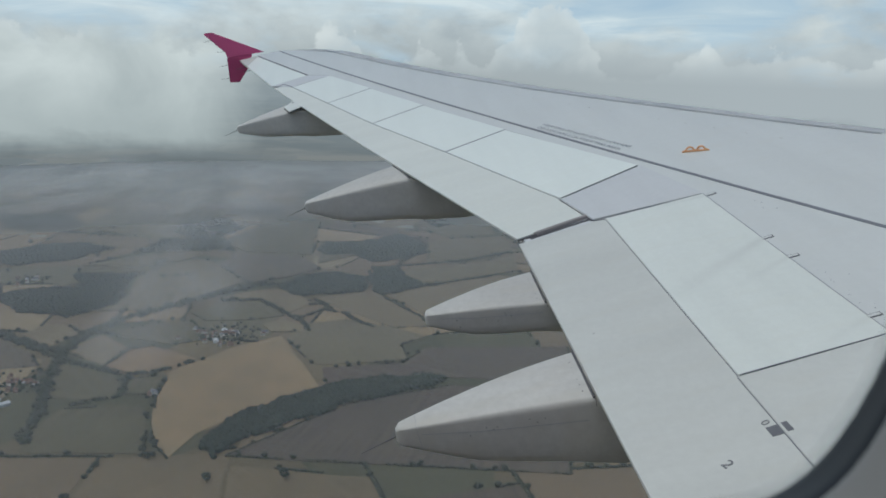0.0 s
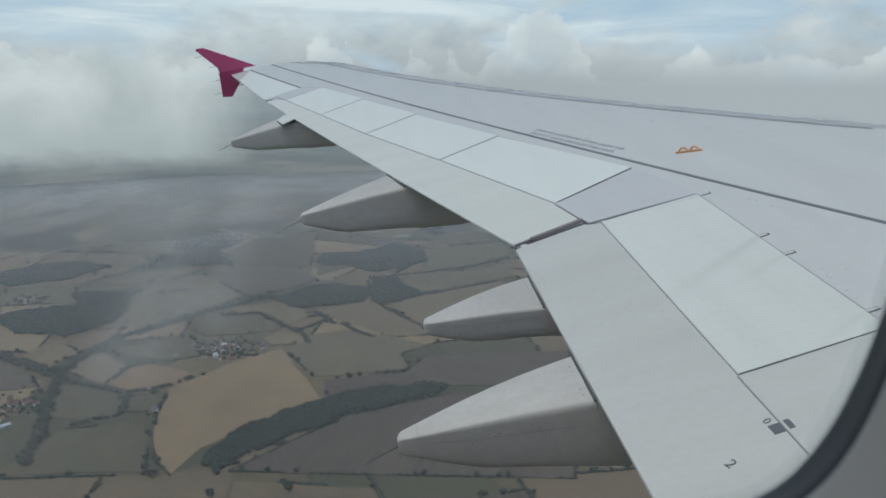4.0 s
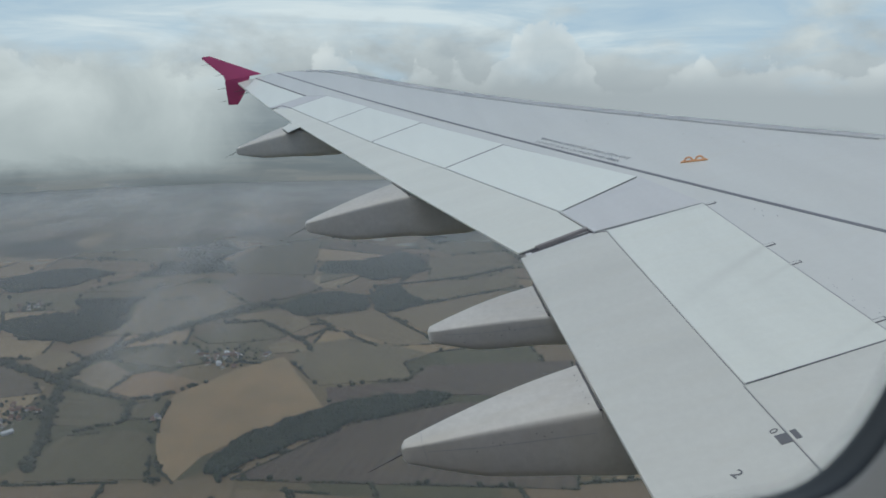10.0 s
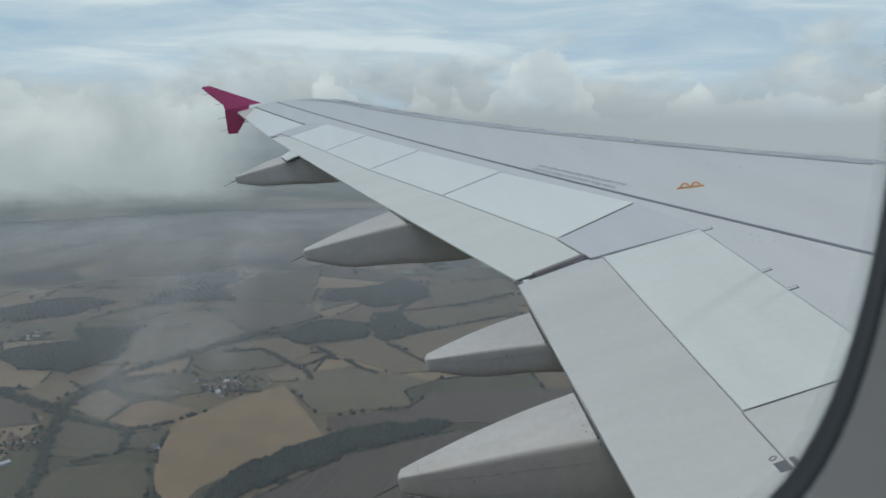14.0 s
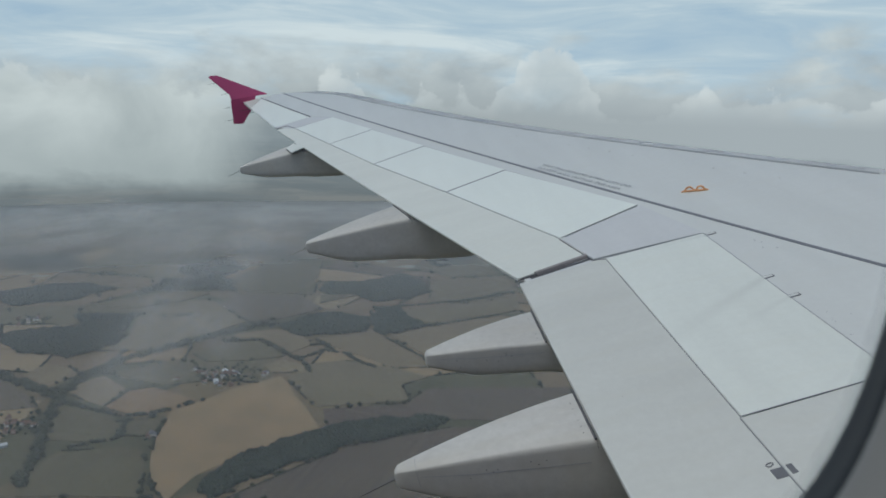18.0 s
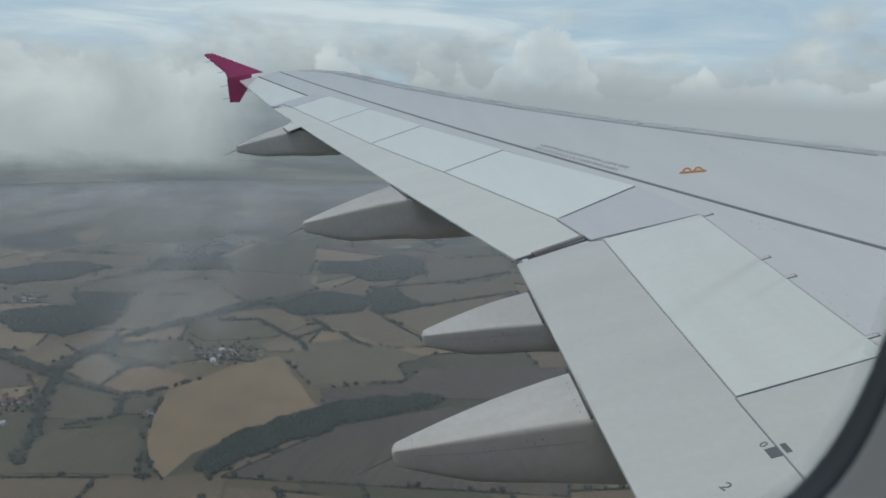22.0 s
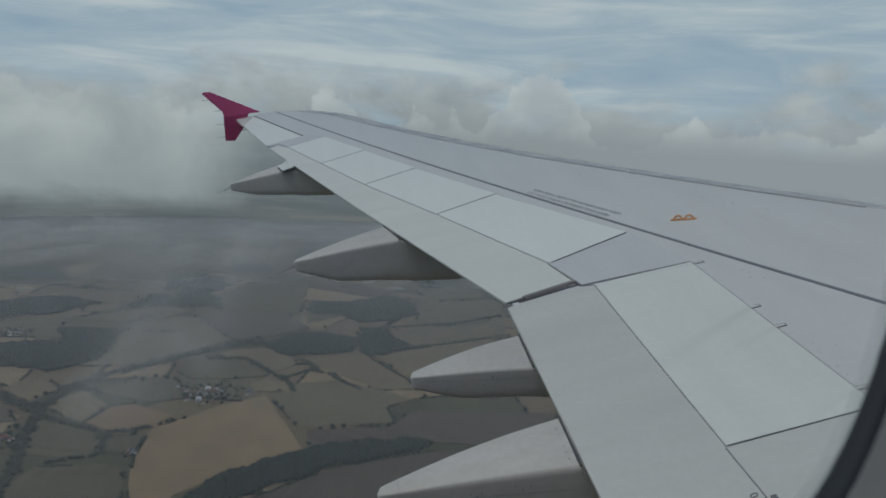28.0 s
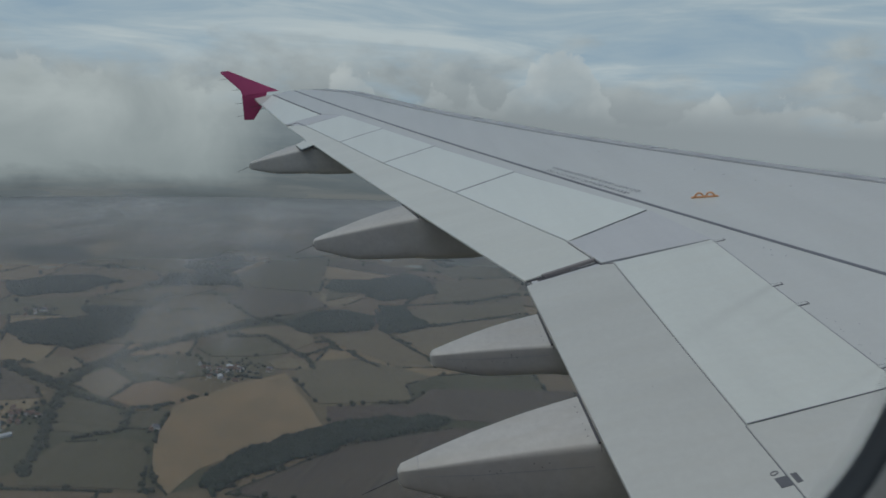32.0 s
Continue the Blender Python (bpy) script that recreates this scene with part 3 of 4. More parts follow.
def ring(grow, y, n=18):
    """Outline of the window with long, soft corners, widened by grow."""
    hw, hh, cx, cz = HW + grow, HH + grow, CX + grow, CZ + grow
    pts = []
    for sx, sz, first in ((1, 1, 0), (-1, 1, 90), (-1, -1, 180), (1, -1, 270)):
        for i in range(n):
            a_ = radians(first + 90 * i / (n - 1))
            pts.append((WX + sx * (hw - cx) + cx * math.cos(a_), y, WZ + sz * (hh - cz) + cz * math.sin(a_)))
    return pts


def loft(name, rings, mat, parent, label=""):
    n = len(rings[0])
    verts = [p for r in rings for p in r]
    faces = [(i * n + j, i * n + (j + 1) % n, (i + 1) * n + (j + 1) % n, (i + 1) * n + j) for i in range(len(rings) - 1) for j in range(n)]
    ob = mesh_object(name, verts, faces, mat, parent, label)
    bm = bmesh.new()
    bm.from_mesh(ob.data)
    bmesh.ops.recalc_face_normals(bm, faces=bm.faces)
    bm.to_mesh(ob.data)
    bm.free()
    return smooth_by_angle(ob, 50)


window = loft("cabin_window", [ring(0.17, 1.972), ring(0.11, 1.968), ring(0.030, 1.925), ring(0.022, 1.906), ring(0.06, 1.904)], BODY_WHITE, plane, "oval cabin window in a grey wall panel")
loft("gasket", [ring(0.020, 1.910), ring(0.006, 1.907), ring(0.001, 1.903), ring(0.0, 1.900), ring(-0.002, 1.896), ring(-0.0055, 1.890), ring(-0.0078, 1.886), ring(-0.0075, 1.8845), ring(-0.004, 1.884)], GASKET, window, "black rubber window seal")
loft("reveal", [ring(-0.0084, 1.884), ring(-0.0075, 1.8822), ring(-0.001, 1.8795), ring(0.012, 1.875), ring(0.035, 1.868), ring(0.07, 1.858), ring(0.12, 1.848), ring(0.45, 1.835)], TRIM, window, "smooth grey-beige plastic window reveal")
# translucent rings imitating pale glare along the inner pane, just inside the seal
pe = Mat("painted_pane_glare")
scuff_and_glare = pe.math("ADD", 0.03, pe.math("MULTIPLY", pe.noise(pe.n("TexCoord").outputs["Object"], 40.0, 4), 0.06))
pm = pe.n("MixShader", Fac=scuff_and_glare)
pe.t.links.new(pe.n("BsdfTransparent").outputs[0], pm.inputs[1])
pe.t.links.new(pe.n("BsdfTranslucent", Color=(0.62, 0.62, 0.58, 1)).outputs[0], pm.inputs[2])
pe.t.links.new(pm.outputs[0], pe.out.inputs[0])
for g in (0.007, 0.0045, 0.002):
    loft("pane_glare_ring", [ring(0.020, 1.909 + g * 0.1), ring(g, 1.909 + g * 0.1), ring(g, 1.9087 + g * 0.1), ring(0.020, 1.9087 + g * 0.1)], pe.m, window, "pale ring imitating glare on the inner pane edge")

verts, faces = [], []
NA, FX = 64, [-9 + 0.5 * i for i in range(15)] + [EYE.x - 0.35, EYE.x + 0.35] + [0.0 + 0.5 * i for i in range(15)]
FX = sorted(FX)
FR, FZ = 1.975, 1.45
for x in FX:
    for j in range(NA):
        a = 2 * math.pi * j / NA
        verts.append((x, FR * math.cos(a), FZ + FR * math.sin(a)))
for i in range(len(FX) - 1):
    for j in range(NA):
        zc = FZ + FR * math.sin(2 * math.pi * (j + 0.5) / NA)
        if abs((FX[i] + FX[i + 1]) / 2 - EYE.x) < 0.34 and math.cos(2 * math.pi * (j + 0.5) / NA) > 0 and abs(zc - WZ) < 0.30:
            continue
        if -6 < FX[i] < 4 and i % 2 == 0 and math.cos(2 * math.pi * (j + 0.5) / NA) < 0 and abs(zc - WZ) < 0.2:
            continue
        faces.append((i * NA + j, (i + 1) * NA + j, (i + 1) * NA + (j + 1) % NA, i * NA + (j + 1) % NA))
faces += [tuple(range(NA)), tuple(range((len(FX) - 1) * NA, len(FX) * NA))[::-1]]
smooth_by_angle(mesh_object("fuselage", verts, faces, BODY_PLUM, plane, "plum-grey fuselage tube"), 40)

# unseen lamp added for daylight from the far-side cabin windows; brightens the trim
day = new("starboard_fill_light", bpy.data.lights.new("starboard_fill_light", "AREA"))
day.data.shape, day.data.size, day.data.size_y, day.data.energy = "RECTANGLE", 8.0, 0.4, 38
day.data.color = (0.96, 0.98, 1.0)
day.matrix_world = ATT @ look((EYE.x, -1.86, WZ), (EYE.x, 1.9, WZ))

# ---------------------------------------------------------------- ground
g_mat = Mat("rough_grass_ground")
gp = g_mat.n("NewGeometry").outputs["Position"]
gv = g_mat.n("TexVoronoi", Vector=g_mat.mapped(gp, (1, 1, 0)), Scale=0.004, Randomness=0.85)
gc = g_mat.ramp(g_mat.n("SeparateColor", Color=gv.outputs["Color"]).outputs[0],
                [(0.0, (0.15, 0.115, 0.065)), (0.3, (0.10, 0.092, 0.05)), (0.5, (0.19, 0.145, 0.08)), (0.75, (0.08, 0.078, 0.042)), (1.0, (0.13, 0.10, 0.06))], "CONSTANT")
gc = g_mat.mix(g_mat.math("MULTIPLY", g_mat.noise(gp, 0.01, 5), 0.5), gc, (0.05, 0.055, 0.032, 1))
g_mat.set(g_mat.b.inputs["Base Color"], gc)
g_mat.b.inputs["Roughness"].default_value = 0.95
GR = 5300
verts = [(0, 0, 0)] + [(GR * math.cos(2 * math.pi * i / 96), GR * math.sin(2 * math.pi * i / 96), 0) for i in range(96)]
ground = mesh_object("ground", verts, [(0, 1 + i, 1 + (i + 1) % 96) for i in range(96)], g_mat.m)
tagged(ground, "dry patchwork farmland in late summer browns", "ground", kind="structure")


def field_material():
    k = Mat("field_crop")
    info = k.n("ObjectInfo")
    p = k.n("NewGeometry").outputs["Position"]
    turn = k.n("CombineXYZ", Z=k.math("MULTIPLY", info.outputs["Random"], 3.1))
    mp = k.n("Mapping", Vector=p, Rotation=turn.outputs[0])
    rows_ = k.n("TexNoise", Vector=k.mapped(mp.outputs[0], (0.22, 0.006, 0.0)), Scale=1.0, Detail=2.0).outputs[0]
    patch = k.noise(p, 0.012, 5, 0.6)
    fine = k.noise(p, 0.12, 4, 0.7)
    c = k.mix(k.ramp(patch, [(0.38, (0, 0, 0)), (0.75, (0.34, 0.34, 0.34))]), info.outputs["Color"], (0.085, 0.075, 0.045, 1))
    c = k.mix(k.ramp(rows_, [(0.4, (0, 0, 0)), (0.6, (0.22, 0.22, 0.22))]), c, (0.26, 0.20, 0.13, 1))
    c = k.mix(k.math("MULTIPLY", fine, 0.35), c, (0.06, 0.055, 0.035, 1))
    k.set(k.b.inputs["Base Color"], c)
    k.b.inputs["Roughness"].default_value = 0.95
    return k.m


def leaf_material(name, a, b):
    k = Mat(name)
    isl = k.n("NewGeometry")
    c = k.mix(isl.outputs["Random Per Island"], a, b)
    c = k.mix(k.math("MULTIPLY", k.noise(isl.outputs["Position"], 0.6, 4, 0.7), 0.4), c, (0.018, 0.024, 0.016, 1))
    k.set(k.b.inputs["Base Color"], c)
    k.b.inputs["Roughness"].default_value = 0.9
    return k.m


FIELD = field_material()
LEAF = leaf_material("woodland_leaves", (0.028, 0.041, 0.028, 1), (0.046, 0.060, 0.039, 1))
HEDGE = leaf_material("hedge_leaves", (0.035, 0.042, 0.026, 1), (0.070, 0.074, 0.044, 1))
TAN, PALE, OLIVE, DARK, DUN = (0.375, 0.268, 0.150), (0.37, 0.28, 0.165), (0.155, 0.14, 0.078), (0.115, 0.088, 0.068), (0.24, 0.175, 0.105)
land = random.Random(23)


def warp(p):
    q = Vector((p[0] / 800, p[1] / 800, 0.3))
    v = noise.noise_vector(q) * 95 + noise.noise_vector(q * 3.1) * 24
    return Vector((p[0] + v.x, p[1] + v.y))


def area(poly):
    return abs(sum(a.x * c.y - c.x * a.y for a, c in zip(poly, poly[1:] + poly[:1]))) / 2


def middle(poly):
    return sum(poly, Vector((0, 0))) / len(poly)


def inside(p, poly):
    hit = False
    for a, c in zip(poly, poly[1:] + poly[:1]):
        if (a.y > p.y) != (c.y > p.y) and p.x < (c.x - a.x) * (p.y - a.y) / (c.y - a.y) + a.x:
            hit = not hit
    return hit


parcels, hedges = [], []


def split(poly, depth=0):
    """Cuts a block of land again and again into fields; every cut is a hedgerow."""
    if area(poly) < land.choice((38000, 60000, 85000, 120000)) or depth > 12:
        parcels.append(poly)
        return
    edges = sorted(range(len(poly)), key=lambda i: -(poly[(i + 1) % len(poly)] - poly[i]).length)
    i = edges[0]
    e = poly[(i + 1) % len(poly)] - poly[i]
    at = poly[i] + e * land.uniform(0.36, 0.64)
    n_ = e.normalized()
    n_.rotate(Matrix.Rotation(radians(land.uniform(-16, 16)), 2))
    one, two, cut = [], [], []
    for a, c in zip(poly, poly[1:] + poly[:1]):
        da, dc = (a - at).dot(n_), (c - at).dot(n_)
        (one if da < 0 else two).append(a)
        if (da < 0) != (dc < 0):
            x = a.lerp(c, da / (da - dc))
            one.append(x)
            two.append(x)
            cut.append(x)
    if len(cut) == 2:
        hedges.append((cut[0], cut[1], depth))
    for half in (one, two):
        if len(half) > 2:
            split(half, depth + 1)


split([Vector((-2900, 780)), Vector((1250, 760)), Vector((1500, 4960)), Vector((-2800, 4960))])


def outline(poly, gap):
    c = middle(poly)
    pts = []
    for a, d_ in zip(poly, poly[1:] + poly[:1]):
        n_ = max(1, int((d_ - a).length / 45))
        for i in range(n_):
            p = a.lerp(d_, i / n_)
            pts.append(warp(p + (c - p).normalized() * gap))
    return pts


def field(pts, colour, z, name="field"):
    """One parcel: a sheet of soil with its cut edge."""
    n_ = len(pts)
    verts = [(p.x, p.y, z) for p in pts] + [(p.x, p.y, 0.02) for p in pts]
    faces = [tuple(range(n_))] + [(i, n_ + i, n_ + (i + 1) % n_, (i + 1) % n_) for i in range(n_)]
    ob = mesh_object(name, verts, faces, FIELD, ground)
    if ob.data.polygons[0].normal.z < 0:
        ob.data.flip_normals()
    k = land.uniform(0.74, 0.94)
    ob.color = (colour[0] * k, colour[1] * k, colour[2] * k, 1)
    return ob


def V(*pairs):
    return [Vector(p) for p in pairs]


# fields and woods that stand out, by their corners
STRAW, SAND, MOSS, DUSK = (0.27, 0.215, 0.13), (0.33, 0.22, 0.125), (0.140, 0.128, 0.072), (0.145, 0.12, 0.09)
PLOUGH, FALLOW = (0.115, 0.092, 0.078), (0.205, 0.175, 0.105)
BIG, WOODS, LINES = [], [], []


def plot(colour, *corners):
    BIG.append((V(*corners), colour))


def wood(*corners):
    WOODS.append(V(*corners))


def tree_line(wide, *points):
    """A hedge or a strip of trees along a stream or lane."""
    LINES.append((V(*points), wide))


plot(TAN, (-175, 1685), (-80, 1390), (-195, 1290), (-275, 1210), (-300, 1125), (-340, 1185), (-375, 1360), (-375, 1480), (-275, 1615))
plot(SAND, (-515, 1515), (-490, 1610), (-445, 1630), (-340, 1550), (-365, 1495), (-410, 1475), (-450, 1470))
plot(STRAW, (-630, 1610), (-575, 1705), (-495, 1615), (-515, 1520), (-570, 1560))
plot(STRAW, (-755, 1715), (-730, 1790), (-670, 1770), (-625, 1715), (-665, 1640))
plot(MOSS, (-605, 1450), (-605, 1535), (-480, 1475), (-440, 1380), (-455, 1355), (-575, 1365))
plot(MOSS, (-450, 1440), (-380, 1470), (-380, 1370), (-435, 1375))
plot(MOSS, (-550, 1215), (-520, 1315), (-425, 1325), (-375, 1305), (-340, 1140), (-530, 1155))
plot(DUSK, (-815, 1720), (-680, 1580), (-645, 1525), (-720, 1505))
plot(PLOUGH, (-210, 1125), (-105, 1230), (-10, 1315), (175, 1380), (415, 1350), (325, 1035))
plot(PLOUGH, (-80, 1485), (90, 1505), (150, 1590), (470, 1585), (425, 1380), (180, 1420), (125, 1440), (-65, 1400))
plot(FALLOW, (-160, 1655), (-140, 1760), (-35, 1790), (85, 1730), (155, 1670), (95, 1615), (105, 1520), (-95, 1500))
plot(STRAW, (-115, 1975), (-35, 2005), (45, 2065), (70, 1980), (155, 1805), (170, 1735), (85, 1730), (-20, 1845))
plot(STRAW, (80, 1995), (185, 2070), (420, 2195), (515, 2145), (165, 1830))
plot(FALLOW, (120, 2270), (415, 2370), (525, 2475), (495, 2255), (190, 2095), (150, 2150))
plot(FALLOW, (245, 2665), (550, 2760), (525, 2525), (365, 2410), (215, 2355), (235, 2490))
plot(MOSS, (250, 2920), (555, 3155), (510, 2785), (320, 2730))
plot(STRAW, (-360, 1975), (-325, 2030), (-205, 2065), (-120, 1935), (-175, 1850), (-250, 1965))
plot(STRAW, (-225, 1755), (-185, 1805), (-140, 1765), (-125, 1710), (-200, 1710))
plot(MOSS, (-410, 1855), (-350, 1930), (-255, 1945), (-185, 1830), (-265, 1800), (-365, 1795))
plot(MOSS, (-555, 1715), (-500, 1765), (-390, 1790), (-350, 1660), (-410, 1640), (-530, 1685))
plot(FALLOW, (-645, 1885), (-605, 2020), (-635, 2195), (-530, 2395), (-460, 2385), (-325, 2140), (-425, 1995), (-530, 1880))
plot(FALLOW, (-830, 2335), (-680, 2460), (-545, 2555), (-490, 2485), (-560, 2385), (-660, 2310))
plot(DUSK, (-425, 2320), (-405, 2480), (-185, 2450), (-115, 2280), (-215, 2185), (-305, 2130))
plot(MOSS, (-480, 2670), (-335, 3040), (-150, 3010), (-155, 2720), (-150, 2465), (-375, 2515))
plot(MOSS, (-135, 2665), (50, 2655), (-20, 2450), (-125, 2350))
plot(FALLOW, (-1155, 3775), (-1225, 4165), (-1000, 4255), (-925, 3740))
plot(MOSS, (-840, 3495), (-885, 4000), (-795, 4185), (-555, 3485), (-680, 3230), (-785, 3295))
wood((-845, 2085), (-720, 2090), (-605, 2010), (-615, 1940), (-700, 1835), (-825, 1870), (-935, 2025))
wood((-175, 2015), (-230, 2105), (-105, 2240), (30, 2190), (10, 2040), (-80, 2000))
wood((40, 2300), (120, 2290), (185, 2085), (105, 2015), (65, 2000), (30, 2150))
wood((-40, 2475), (40, 2685), (165, 2765), (220, 2625), (235, 2490), (150, 2400), (50, 2365))
wood((-250, 1155), (-220, 1255), (-185, 1290), (-150, 1315), (-75, 1385), (15, 1415), (115, 1435), (165, 1425), (170, 1400), (120, 1365), (-10, 1320), (-105, 1250), (-190, 1180), (-225, 1125))
wood((270, 3070), (495, 3165), (410, 3000), (310, 2910))
wood((-1150, 2500), (-980, 2640), (-800, 2560), (-880, 2400), (-1030, 2330))
wood((-1450, 3120), (-1180, 3160), (-1020, 2950), (-1250, 2860))
wood((-705, 3045), (-515, 3075), (-445, 2870), (-520, 2615), (-650, 2795))
tree_line(16, (-805, 1720), (-665, 1610), (-620, 1610), (-605, 1735), (-560, 1820), (-500, 1875), (-430, 1965), (-340, 2055), (-275, 2125))
tree_line(12, (-625, 1605), (-600, 1465), (-560, 1305), (-540, 1185))
tree_line(6, (-660, 1595), (-560, 1520), (-465, 1465), (-415, 1475))
tree_line(6, (-450, 1455), (-440, 1365), (-515, 1330))
tree_line(6, (-410, 1475), (-345, 1530))
tree_line(6, (-150, 1805), (-90, 1875), (-35, 1845), (-15, 1800), (30, 1740))
tree_line(6, (-115, 1965), (-70, 1885))
tree_line(7, (120, 2310), (305, 2365), (385, 2405), (520, 2500))
tree_line(4, (70, 1970), (155, 1805))
tree_line(4, (185, 2085), (420, 2200))
tree_line(7, (-245, 1950), (-170, 1830), (-135, 1780), (-115, 1710))
tree_line(6, (-355, 1955), (-255, 1970))
tree_line(7, (-570, 2200), (-485, 2220))
tree_line(8, (-630, 2375), (-590, 2390))
HAMLETS = [(Vector((-310, 1700)), 62, 22), (Vector((-385, 1365)), 12, 3), (Vector((-655, 1420)), 50, 14), (Vector((-915, 2170)), 40, 7), (Vector((-330, 3310)), 70, 12), (Vector((-410, 3420)), 50, 8), (Vector((415, 3025)), 45, 7), (Vector((-535, 2760)), 30, 4), (Vector((-1000, 3900)), 130, 14)]
for level, (pts, colour) in enumerate(BIG):
    rim = []
    for a, d_ in zip(pts, pts[1:] + pts[:1]):
        for i in range(5):
            p = a.lerp(d_, i / 5)
            v = noise.noise_vector(Vector((p.x / 90, p.y / 90, 1))) * 7
            rim.append(Vector((p.x + v.x, p.y + v.y)))
    field(rim, colour, 0.7 + 0.12 * level)
    for a, d_ in zip(pts, pts[1:] + pts[:1]):
        if land.random() < 0.6:
            hedges.append((a, d_, -1))
near = sorted(parcels, key=lambda q: middle(q).length)
wooded, laid = [], len(BIG)
for n_, poly in enumerate(near):
    c = warp(middle(poly))
    if any(inside(c, q) for q, _ in BIG):
        continue
    if any((c - h).length < r * 1.1 for h, r, _ in HAMLETS):
        colour = OLIVE
    elif land.random() < (0.0 if c.y < 1900 else (0.05 if c.y < 3300 else 0.13)):
        wooded.append(outline(poly, 4))
        continue
    else:
        colour = land.choice((TAN, PALE, DUN, DUN, DUN, OLIVE, OLIVE, DARK, (0.22, 0.165, 0.095), (0.165, 0.13, 0.075)))
    if laid < 300:
        field(outline(poly, 5), colour, 0.35)
        laid += 1


# crowns of trees and hedges, gathered into large meshes
def ball(level):
    bm = bmesh.new()
    bmesh.ops.create_icosphere(bm, subdivisions=level, radius=1.0)
    v = np.array([p.co[:] for p in bm.verts])
    f = np.array([[q.index for q in face.verts] for face in bm.faces])
    bm.free()
    return v, f


BALLS = {1: ball(1), 2: ball(2)}


def clumps(name, spots, mat, level, label, category, lumpy=0.28):
    """spots: x, y, z, radius, height of every crown."""
    v0, f0 = BALLS[level]
    s = np.array(spots, dtype=float)
    n_ = len(s)
    gen = np.random.default_rng(n_)
    jitter = 1 + gen.uniform(-lumpy, lumpy, (n_, len(v0), 1))
    v = v0[None] * jitter
    v[:, :, 0] *= s[:, 3, None]
    v[:, :, 1] *= s[:, 3, None]
    v[:, :, 2] *= s[:, 4, None] * 0.5
    v += np.stack([s[:, 0], s[:, 1], s[:, 2] + s[:, 4] * 0.45], -1)[:, None]
    f = (f0[None] + (np.arange(n_) * len(v0))[:, None, None]).reshape(-1, 3)
    me = bpy.data.meshes.new(name)
    me.vertices.add(n_ * len(v0))
    me.vertices.foreach_set("co", v.reshape(-1))
    me.loops.add(f.size)
    me.loops.foreach_set("vertex_index", f.reshape(-1).astype(np.int32))
    me.polygons.add(len(f))
    me.polygons.foreach_set("loop_start", np.arange(0, f.size, 3, dtype=np.int32))
    me.materials.append(mat)
    me.update(calc_edges=True)
    return tagged(new(name, me), label, category, kind="stuff")


def fill(poly, step):
    xs, zs = [p.x for p in poly], [p.y for p in poly]
    out = []
    x = min(xs)
    while x < max(xs):
        y = min(zs)
        while y < max(zs):
            p = Vector((x + land.uniform(-0.75, 0.75) * step, y + land.uniform(-0.75, 0.75) * step))
            if inside(p, poly):
                h = land.uniform(7.5, 11.5)
                out.append((p.x, p.y, 0.0, step * land.uniform(0.65, 1.1), h))
            y += step
        x += step
    return out


for i, poly in enumerate(WOODS + wooded):
    far = middle(poly).y
    rim = []
    for a, d_ in zip(poly, poly[1:] + poly[:1]):
        for q in range(6):
            p = a.lerp(d_, q / 6)
            v = noise.noise_vector(Vector((p.x / 60, p.y / 60, 2))) * (26 if area(poly) > 15000 else 9)
            rim.append(Vector((p.x + v.x, p.y + v.y)))
    spots = fill(rim, 5.0 if far < 1700 else (7.0 if far < 2600 else 10))
    if len(spots) > 5:
        clumps("woodland", spots, LEAF, 2 if far < 1700 else 1, "dark green broadleaf wood between dry fields", "woodland")

spots = []
for a, d_, depth in hedges:
    length = (d_ - a).length
    kind = land.random()
    if depth >= 0 and kind < 0.25:
        continue
    thick = depth in (0, 1, 2, 3) and depth >= 0
    s = 0.0
    while s < length:
        p0 = a.lerp(d_, s / length)
        p = warp(p0) if depth >= 0 else p0
        far = p.length
        gap = noise.noise(Vector((p.x / 120, p.y / 120, depth * 3.0)))
        if depth < 0 or not any(inside(p, q) for q, _ in BIG):
            if gap > -0.12:
                r = land.uniform(1.6, 3.4) if depth < 0 else land.uniform(2.4, 4.8) * (1.5 if thick else 1.0) * (1.3 if far > 2500 else 1)
                spots.append((p.x + land.uniform(-1, 1), p.y + land.uniform(-1, 1), 0.0, r, land.uniform(2.5, 4.5)))
            if land.random() < (0.22 if thick else 0.06) + 0.14 * max(0, gap):
                t_ = land.uniform(3.5, 6.5)
                spots.append((p.x + land.uniform(-4, 4), p.y + land.uniform(-4, 4), 0.0, t_, t_ * 1.7))
        s += 3.4 if far < 2300 else 6.5
for pts, wide in LINES:
    for a, d_ in zip(pts, pts[1:]):
        length = (d_ - a).length
        for i in range(int(length * (0.22 + wide * 0.035))):
            p = a.lerp(d_, land.random()) + Vector((land.gauss(0, 0.45), land.gauss(0, 0.45))) * wide
            t_ = land.uniform(2.6, 4.2) + wide * 0.10
            spots.append((p.x, p.y, 0.0, t_, t_ * land.uniform(1.2, 1.9)))
clumps("hedgerow", spots, HEDGE, 1, "dark scrubby hedgerows with trees along field edges", "hedge", 0.35)

# lone trees standing in the fields
BARK = paint("tree_bark", (0.10, 0.075, 0.055, 1), 0.9, 0.3)


